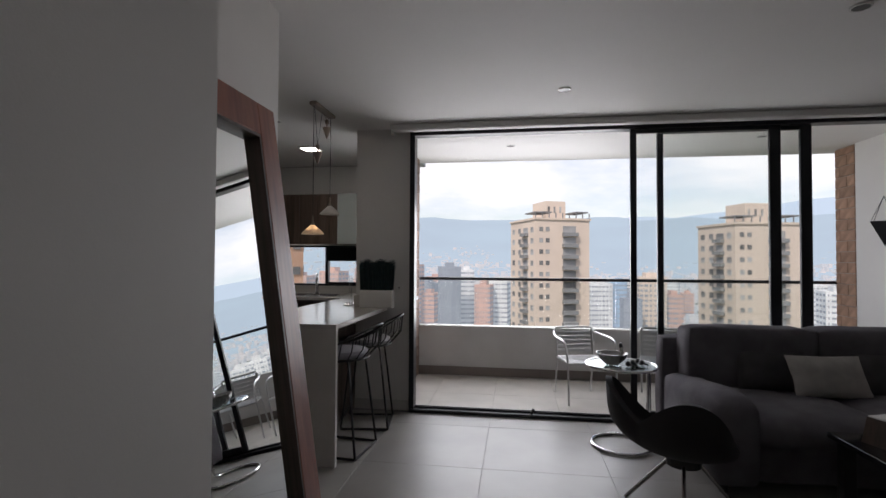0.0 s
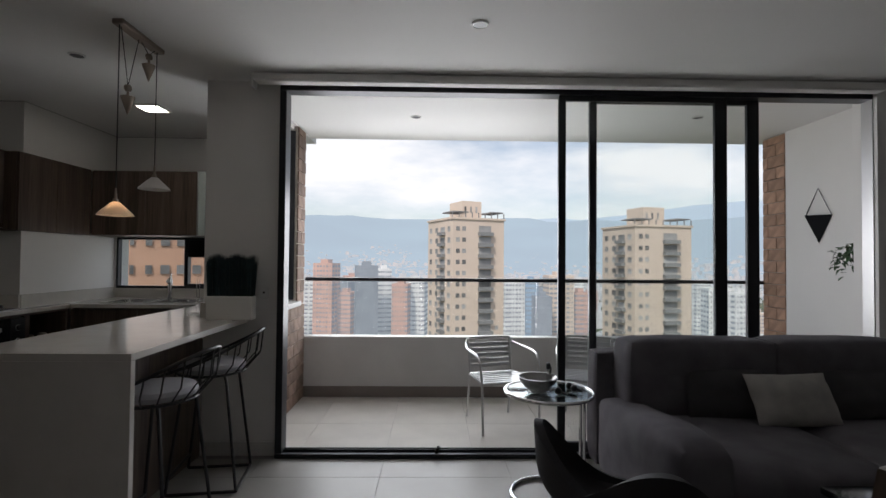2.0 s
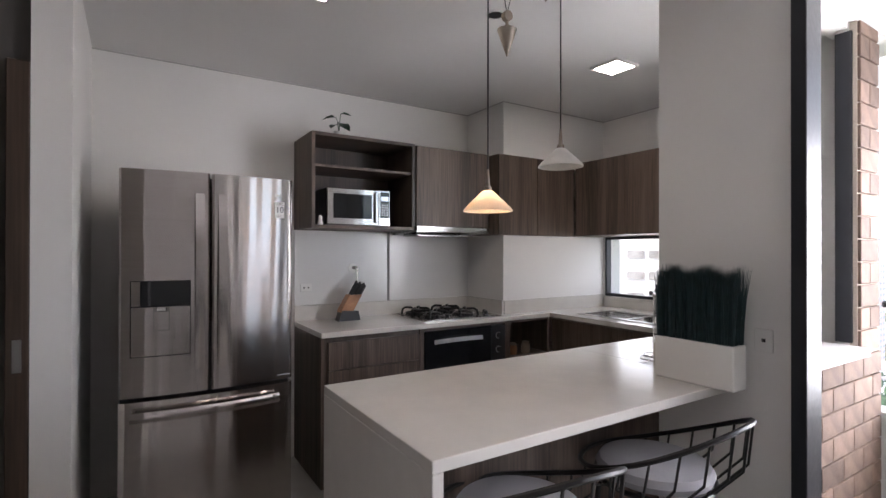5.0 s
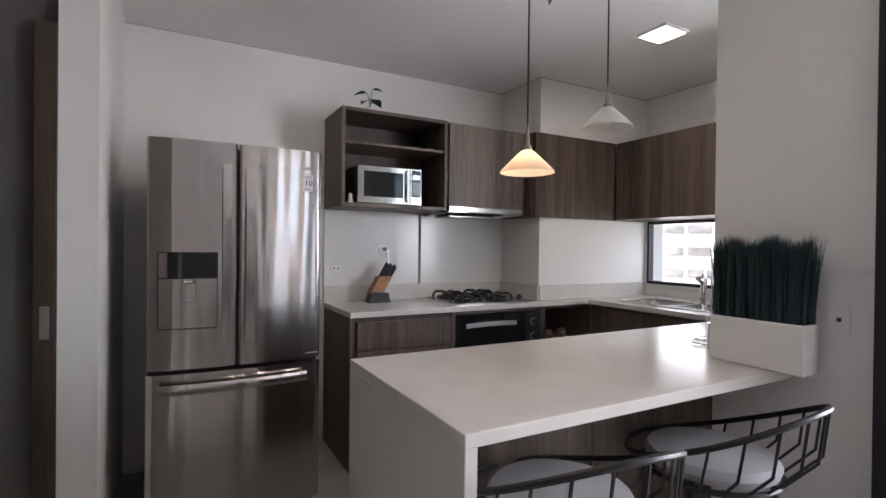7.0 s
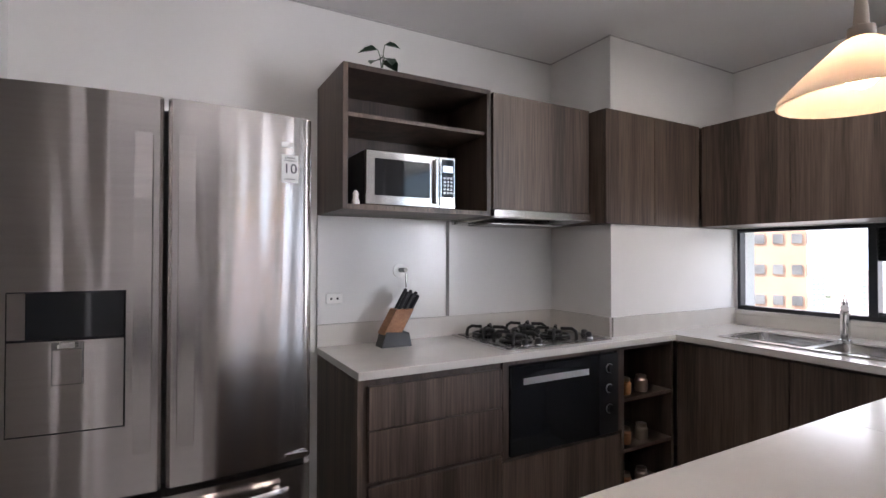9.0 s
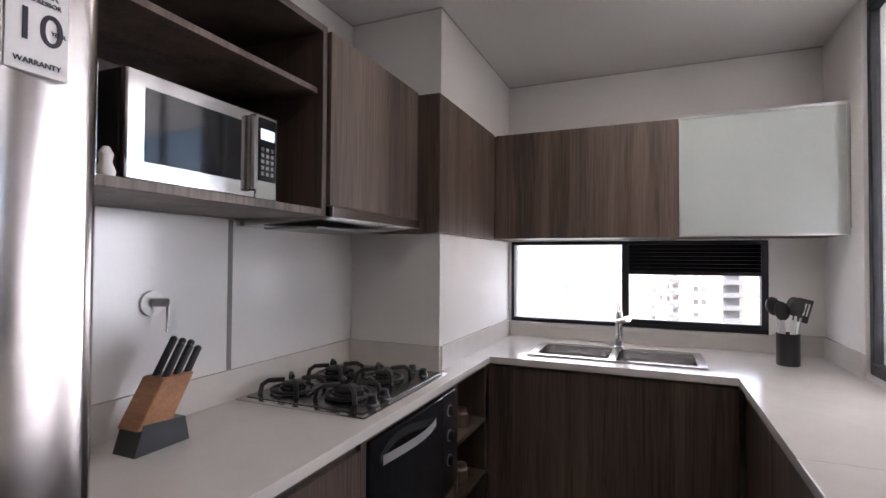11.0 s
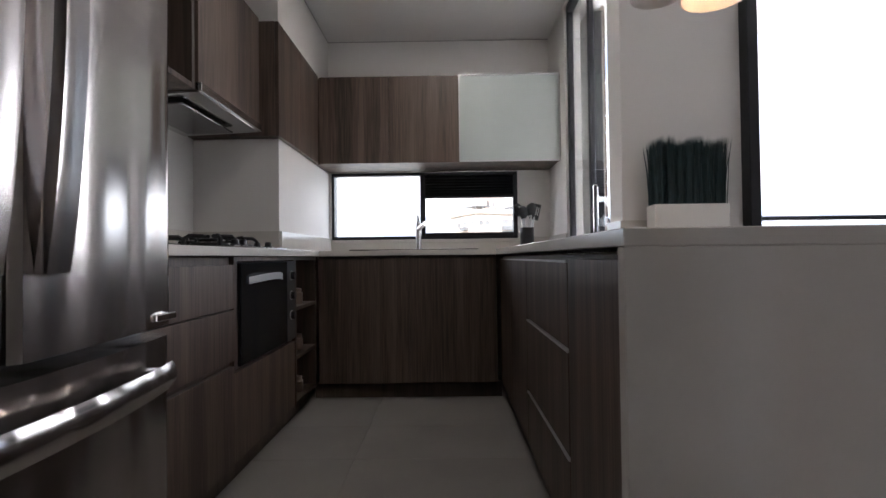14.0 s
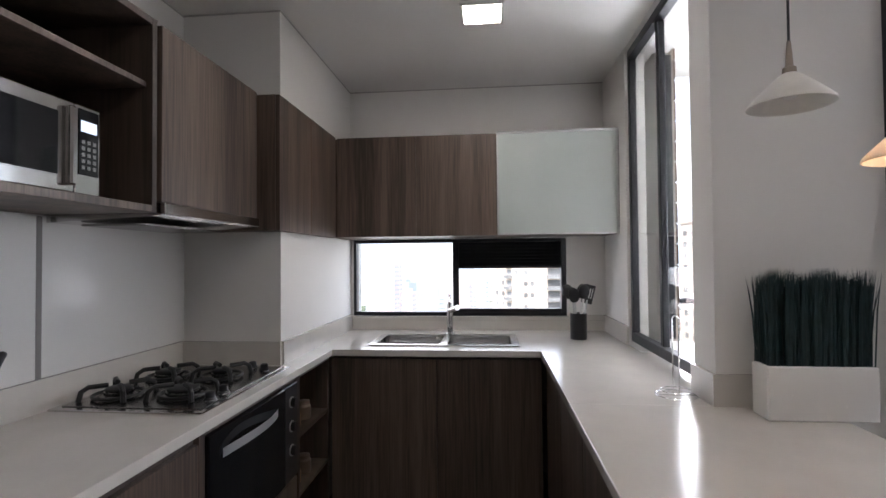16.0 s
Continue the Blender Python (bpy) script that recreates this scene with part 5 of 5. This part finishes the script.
# ---- wall planters on the balcony ----
def wall_planter(y, z, h, plant):
    p = thing("wall_planter", "dark triangular wall planter" + (" with a trailing green plant" if plant else " hung on thin wires"), "planter", (3.02, y, z), group="wall planters")
    bm = bmesh.new()
    t = [bm.verts.new(c) for c in ((3.025, y + 0.145, z + h), (3.025, y - 0.145, z + h), (2.90, y, z + h), (3.025, y, z))]
    for f in ((0, 1, 2), (0, 3, 1), (1, 3, 2), (2, 3, 0)):
        bm.faces.new([t[i] for i in f])
    part("pocket", bm, M_FRAME, p, "dark metal pocket")
    for q in ((3.02, y + 0.14), (3.02, y - 0.14), (2.91, y)):
        part("wire", tube([(q[0], q[1], z + h), (3.02, y, z + h + 0.235)], 0.0025, n=5), M_BLACK, p)
    if plant:
        r = random.Random(11)
        for i in range(120):
            a, d = r.uniform(0, 6.28), r.random() ** 0.6
            at = Vector((2.93 - abs(0.10 * d * math.cos(a)), y + 0.19 * d * math.sin(a), z + h + 0.12 * r.random() - 0.22 * (d ** 3) * r.random()))
            bm = bmesh.new()
            leaf_shape(bm, Matrix.Translation(at) @ Matrix.Rotation(a, 4, "Z") @ Matrix.Rotation(r.uniform(-0.6, 0.9), 4, "Y"), r.uniform(0.04, 0.065), r.uniform(0.012, 0.02))
            part("leaf", bm, M_LEAF, p)


wall_planter(5.53, 1.49, 0.235, False)
wall_planter(5.06, 1.10, 0.26, True)

# ---- the town outside ----
GZ = -62.0
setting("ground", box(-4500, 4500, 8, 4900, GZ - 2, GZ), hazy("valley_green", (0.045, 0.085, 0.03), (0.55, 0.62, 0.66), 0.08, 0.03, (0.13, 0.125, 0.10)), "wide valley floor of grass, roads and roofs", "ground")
# pale blue that the far materials emit, standing in for distance haze
HAZE_GLOW = (0.62, 0.74, 0.86)
M_MTN = hazy("hazy_mountain", (0.05, 0.085, 0.10), HAZE_GLOW, 0.62, 0.0016, (0.035, 0.06, 0.075))
M_MTN2 = hazy("far_hazy_mountain", (0.05, 0.08, 0.11), HAZE_GLOW, 0.78, 0.0014)
M_FARTOWN = hazy("far_roofs", (0.33, 0.25, 0.20), HAZE_GLOW, 0.46, 0.02, (0.20, 0.19, 0.18))
M_BEIGE = mat("beige_render", (0.68, 0.58, 0.50), 0.9, vary=0.08, scale=(0.1,) * 3, fine=2, bump=0)
M_BEIGE2 = mat("pale_beige_render", (0.64, 0.55, 0.48), 0.9, vary=0.08, scale=(0.1,) * 3, fine=2, bump=0)
M_ORANGE = hazy("orange_brick_tower", (0.48, 0.25, 0.16), HAZE_GLOW, 0.26, 0.1)
M_PALE = hazy("pale_render_tower", (0.60, 0.59, 0.57), HAZE_GLOW, 0.26, 0.1)
M_HALLROOF = hazy("weathered_roof_sheet", (0.22, 0.21, 0.20), HAZE_GLOW, 0.14, 0.1)
M_DARKT = hazy("dark_concrete_tower", (0.17, 0.18, 0.20), HAZE_GLOW, 0.26, 0.1)
M_BLUET = hazy("blue_glass_tower", (0.16, 0.26, 0.38), HAZE_GLOW, 0.28, 0.1)
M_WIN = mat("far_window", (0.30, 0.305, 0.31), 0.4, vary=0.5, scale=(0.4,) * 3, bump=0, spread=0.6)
M_FARWIN = hazy("far_window_rows", (0.16, 0.165, 0.18), HAZE_GLOW, 0.27, 0.2)
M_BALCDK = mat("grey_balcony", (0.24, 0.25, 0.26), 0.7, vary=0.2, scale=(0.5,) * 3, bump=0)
M_FARTREE = hazy("far_tree_crown", (0.045, 0.10, 0.035), HAZE_GLOW, 0.06, 0.2)


def ridge(name, near, far, top, material, seed, label):
    def f(u, v):
        a = radians(-70 + 140 * u)
        d = near + (far - near) * v
        n = noise.fractal(Vector((u * 7 + seed, v * 1.3, seed)), 1.0, 2.0, 6)
        h = (top + 95 * noise.noise(Vector((u * 5 + seed, 0.3, 0)))) * v ** 1.5
        return (d * math.sin(a), d * math.cos(a), GZ + h + 70 * n * v)
    ob = setting(name, grid_surface(f, 150, 24), material, label, "mountain", True)
    return ob


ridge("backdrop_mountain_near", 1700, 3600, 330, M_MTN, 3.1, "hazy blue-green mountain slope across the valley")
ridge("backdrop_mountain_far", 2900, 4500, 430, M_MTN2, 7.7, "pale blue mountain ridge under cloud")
rg = random.Random(21)
verts, faces = [], []
for i in range(9500):
    a, d = radians(rg.uniform(-65, 65)), 420 + 2300 * rg.random() ** 0.7
    x, y = d * math.sin(a), d * math.cos(a)
    w, dd, h = rg.uniform(3, 8), rg.uniform(3, 8), rg.choice((3, 4, 5, 6, 8, 14)) * rg.uniform(0.8, 1.2)
    z = GZ + max(0, (d - 1700) / 1900) ** 1.5 * 330
    k = len(verts)
    verts += [(x + sx * w, y + sy * dd, zz) for zz in (z - 12, z + h) for sx, sy in ((-1, -1), (1, -1), (1, 1), (-1, 1))]
    faces += [(k, k + 1, k + 5, k + 4), (k + 1, k + 2, k + 6, k + 5), (k + 2, k + 3, k + 7, k + 6), (k + 3, k, k + 4, k + 7), (k + 4, k + 5, k + 6, k + 7)]
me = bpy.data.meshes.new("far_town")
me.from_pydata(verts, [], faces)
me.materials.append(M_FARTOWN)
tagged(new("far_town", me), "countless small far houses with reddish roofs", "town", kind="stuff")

win_mesh = finish("window", box(-0.5, 0.5, -0.5, 0.5, -0.5, 0.5), M_WIN)
bal_mesh = finish("balcony", box(-0.5, 0.5, -0.5, 0.5, -0.5, 0.5), M_BALCDK)


def polar(az, d):
    return d * math.sin(radians(az)), d * math.cos(radians(az))


def near_tower(az, d, rz, w, dep, ztop, material, label):
    """A tall beige block with a recessed balcony strip and windows on two sides; its front looks along -y."""
    x, y = polar(az, d)
    t = thing("apartment_tower", label, "building", (x, y, GZ), rz=rz, group="tall beige towers")
    H = ztop - GZ
    part("wall", box(-w / 2, w / 2, 0, dep, 0, H), material, t, local=True)
    part("roof_slab", box(-w / 2 - 0.3, w / 2 + 0.3, -0.3, dep + 0.3, H, H + 0.5), material, t, local=True)
    pent = part("penthouse", box(-w * 0.16, w * 0.22, dep * 0.3, dep * 0.8, H + 0.5, H + 5.2), material, t, local=True)
    part("roof_pergola", box(-w * 0.5, -w * 0.2, 0, dep * 0.4, H + 1.7, H + 2.0), M_BALCDK, t, local=True)
    part("roof_pergola", box(w * 0.24, w * 0.48, 0, dep * 0.4, H + 1.9, H + 2.2), M_BALCDK, t, local=True)
    for k in range(9):
        px = -w / 2 + k * w / 8
        part("roof_post", box(px - 0.1, px + 0.1, 0, 0.2, H + 0.5, H + 1.8), M_BALCDK, t, local=True)
    for k in range(3):
        part("penthouse_window", box(-w * 0.12 + k * 1.6, -w * 0.12 + k * 1.6 + 0.5, dep * 0.3 - 0.1, dep * 0.3, H + 2.2, H + 3.8), M_WIN, pent, local=True)

    def piece(me, name, cx, cy, cz, sx, sy, sz):
        o = new(name, me)
        o.parent = t
        o.location, o.scale = (cx, cy, cz), (sx, sy, sz)
    for f in range(22):
        z = H - 2.4 - f * 2.75
        piece(win_mesh, "window", w * 0.12, -0.02, z, w * 0.24, 0.1, 1.9)
        piece(bal_mesh, "balcony", w * 0.12, -0.55, z - 1.15, w * 0.27, 1.1, 0.9)
        if f > 8:
            piece(win_mesh, "window", w * 0.36, -0.02, z, 0.9, 0.1, 1.0)
        for q in range(2):
            piece(win_mesh, "window", -w * 0.40 + q * 1.7, -0.02, z + 0.1, 1.0, 0.1, 1.05)
        for q in range(4):
            piece(win_mesh, "window", -w / 2 - 0.02, 2.0 + q * (dep - 4) / 3, z, 0.1, 1.5 if q != 1 else 2.6, 1.3)
        piece(bal_mesh, "balcony", -w / 2 - 0.5, 2.0 + (dep - 4) / 3, z - 1.1, 1.0, 3.2, 0.8)
    return t


near_tower(5.1, 125, 23, 14.6, 15.5, 11.4, M_BEIGE, "tall beige apartment tower with a grey balcony strip")
near_tower(24.9, 130, 12, 15.5, 14.0, 9.6, M_BEIGE2, "tall beige apartment tower with small windows")


def far_tower(az, d, w, ztop, material, label, rz=0, dep=14, cols=6, fl=3.0, glass=None):
    x, y = polar(az, d)
    t = thing("far_building", label, "building", (x, y, GZ), rz=rz, group="towers of the town")
    H = ztop - GZ
    part("wall", box(-w / 2, w / 2, 0, dep, 0, H), material, t, local=True)
    part("roof_block", box(-w * 0.2, w * 0.2, dep * 0.2, dep * 0.7, H, H + 2.5), material, t, local=True)
    bm = bmesh.new()
    n = int(min(H - 2, 75) / fl)
    rw = random.Random(az)
    wide = [rw.choice((0.12, 0.2, 0.28, 0.36, 0.44)) for c in range(cols)]
    tall = rw.uniform(0.4, 0.75)
    for f in range(n):
        z = H - 2 - f * fl
        for c in range(cols):
            cx = -w / 2 + (c + 0.5) * w / cols
            box(cx - w / cols * wide[c], cx + w / cols * wide[c], -0.15, 0.05, z - tall, z + 0.5, bm=bm)
        for s in (-1, 1):
            for c in range(3):
                cy = (c + 0.5) * dep / 3
                box(s * w / 2 - 0.1, s * w / 2 + 0.1, cy - dep * 0.1, cy + dep * 0.1, z - 0.7, z + 0.6, bm=bm)
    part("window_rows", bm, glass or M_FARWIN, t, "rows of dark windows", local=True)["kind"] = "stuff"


# near blocks seen through the kitchen strip window
far_tower(-27.9, 62, 7.6, 14, mat("near_orange_brick", (0.50, 0.31, 0.22), 0.9, scale=(0.5,) * 3), "salmon brick apartment block close by", rz=29, dep=7, cols=5, glass=M_WIN)
far_tower(-36.6, 78, 12.5, 12, mat("near_pale_render", (0.70, 0.72, 0.74), 0.9, scale=(0.5,) * 3), "pale grey apartment block close by", rz=37, dep=10, cols=4, glass=M_WIN)
far_tower(-48, 90, 16, 14, M_PALE, "white apartment block with small windows", rz=35, cols=5)
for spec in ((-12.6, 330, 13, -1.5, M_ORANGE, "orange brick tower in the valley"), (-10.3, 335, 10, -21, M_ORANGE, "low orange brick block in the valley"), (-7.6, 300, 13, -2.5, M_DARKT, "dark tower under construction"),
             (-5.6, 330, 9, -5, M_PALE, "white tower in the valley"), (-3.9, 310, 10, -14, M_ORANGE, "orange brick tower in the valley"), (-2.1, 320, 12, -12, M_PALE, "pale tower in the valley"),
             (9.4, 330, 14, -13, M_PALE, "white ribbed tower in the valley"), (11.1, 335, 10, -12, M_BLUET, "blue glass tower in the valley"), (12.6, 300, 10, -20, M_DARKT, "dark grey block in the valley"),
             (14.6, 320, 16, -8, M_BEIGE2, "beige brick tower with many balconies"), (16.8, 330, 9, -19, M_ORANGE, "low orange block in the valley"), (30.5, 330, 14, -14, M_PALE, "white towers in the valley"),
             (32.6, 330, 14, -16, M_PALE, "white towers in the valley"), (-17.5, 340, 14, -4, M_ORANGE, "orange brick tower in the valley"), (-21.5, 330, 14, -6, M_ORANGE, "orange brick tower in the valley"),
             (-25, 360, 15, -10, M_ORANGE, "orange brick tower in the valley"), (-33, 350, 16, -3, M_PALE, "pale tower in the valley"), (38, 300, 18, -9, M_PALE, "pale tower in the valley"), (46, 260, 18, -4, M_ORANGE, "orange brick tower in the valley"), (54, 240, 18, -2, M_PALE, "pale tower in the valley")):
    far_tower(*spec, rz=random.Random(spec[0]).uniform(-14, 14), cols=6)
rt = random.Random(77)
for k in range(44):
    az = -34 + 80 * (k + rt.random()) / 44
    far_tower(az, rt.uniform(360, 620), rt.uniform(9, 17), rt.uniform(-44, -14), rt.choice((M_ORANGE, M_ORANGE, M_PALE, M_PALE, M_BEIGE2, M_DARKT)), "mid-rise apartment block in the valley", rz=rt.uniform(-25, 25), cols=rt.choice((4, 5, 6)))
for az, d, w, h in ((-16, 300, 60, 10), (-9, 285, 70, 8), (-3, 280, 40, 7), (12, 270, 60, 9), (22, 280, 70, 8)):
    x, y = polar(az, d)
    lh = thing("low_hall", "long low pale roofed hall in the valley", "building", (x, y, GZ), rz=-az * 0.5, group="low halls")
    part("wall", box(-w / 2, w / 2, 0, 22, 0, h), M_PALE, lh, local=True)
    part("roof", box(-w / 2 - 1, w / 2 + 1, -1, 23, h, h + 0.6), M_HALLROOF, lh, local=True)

rg = random.Random(31)
for k in range(210):
    az, d = rg.uniform(-38, 34), rg.uniform(190, 330)
    x, y = polar(az, d)
    tr = thing("tree", "leafy green tree in the valley", "tree", (x, y, GZ), group="valley trees")
    part("trunk", rod((0, 0, 0), (0, 0, 5), 0.4, r2=0.2, n=7), M_WOODIN, tr, local=True)
    vs, fs = [], []
    for i in range(160):
        v = Vector((rg.gauss(0, 1), rg.gauss(0, 1), rg.gauss(0, 1))).normalized() * rg.uniform(1.5, 4.2)
        c, r = Vector((v.x * 1.1, v.y * 1.1, 7 + v.z * 0.85)), rg.uniform(0.5, 1.0)
        n = len(vs)
        e = Vector((rg.gauss(0, 1), rg.gauss(0, 1), rg.gauss(0, 1))).normalized()
        f = e.orthogonal().normalized()
        vs += [c + e * r, c + f * r, c - e * r, c - f * r]
        fs.append((n, n + 1, n + 2, n + 3))
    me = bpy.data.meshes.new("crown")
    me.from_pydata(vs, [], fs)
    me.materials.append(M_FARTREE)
    o = new("crown", me)
    o.parent = tr

# ---- floor tiles and bricks ----
def tile_mesh(w, d, material):
    return finish("tile", box(-w / 2 + 0.0012, w / 2 - 0.0012, -d / 2 + 0.0012, d / 2 - 0.0012, -0.006, 0.0, 0.0008), material)


def lay(parent, material, x0, x1, y0, y1, ox, oy, s, z):
    cache = {}
    i0, i1 = math.floor((x0 - ox) / s), math.ceil((x1 - ox) / s)
    j0, j1 = math.floor((y0 - oy) / s), math.ceil((y1 - oy) / s)
    for i in range(i0, i1):
        for j in range(j0, j1):
            a, b = max(x0, ox + i * s), min(x1, ox + (i + 1) * s)
            c, d = max(y0, oy + j * s), min(y1, oy + (j + 1) * s)
            if b - a < 0.02 or d - c < 0.02:
                continue
            key = (round(b - a, 3), round(d - c, 3))
            if key not in cache:
                cache[key] = tile_mesh(b - a, d - c, material)
            o = new("tile", cache[key])
            o.parent = parent
            o.location = ((a + b) / 2, (c + d) / 2, z)


lay(floor, M_TILE, -3.92, -1.82, -3.9, 4.82, -0.565, 3.64, 0.80, 0.0)
lay(floor, M_TILE, -1.82, 4.1, -3.9, 4.715, -0.565, 3.64, 0.80, 0.0)
lay(box_k, M_TILE, -3.92, -1.82, 4.82, 6.42, -0.565, 3.64, 0.80, 0.0)
lay(bpy.data.objects["floor_balcony"], M_BALC, -1.50, 3.03, 4.84, 6.20, -0.565, 4.84, 0.60, -0.008)


def bricks(parent, along, fixed, a0, a1, z0, z1, sign, clay=M_BRICK, L=0.235, Hc=0.112):
    cache, row, z = {}, 0, z0
    while z + 0.03 < z1:
        h = min(Hc, z1 - z) - 0.007
        a = a0 - (L / 2 if row % 2 else 0)
        while a < a1:
            s, e = max(a, a0), min(a + L, a1)
            if e - s > 0.03:
                key = (round(e - s, 3), round(h, 3))
                if key not in cache:
                    cache[key] = finish("brick", box(-0.008, 0.008, -(e - s) / 2 + 0.003, (e - s) / 2 - 0.003, -h / 2, h / 2, 0.003), clay)
                o = new("brick", cache[key])
                o.parent = parent
                m = (s + e) / 2
                if along == "y":
                    o.location = (fixed + sign * 0.006, m, z + h / 2)
                else:
                    o.location, o.rotation_euler = (m, fixed + sign * 0.006, z + h / 2), (0, 0, radians(90))
            a += L
        z += Hc
        row += 1


bricks(bwl, "y", -1.50, 5.925, 6.175, 0.905, 2.54, 1, M_BRICKD)
bricks(bwu, "y", -1.50, 4.90, 6.195, 0.0, 0.90, 1, M_BRICKD)
bricks(bw, "y", 3.04, 5.935, 6.245, 0.0, 2.54, -1)
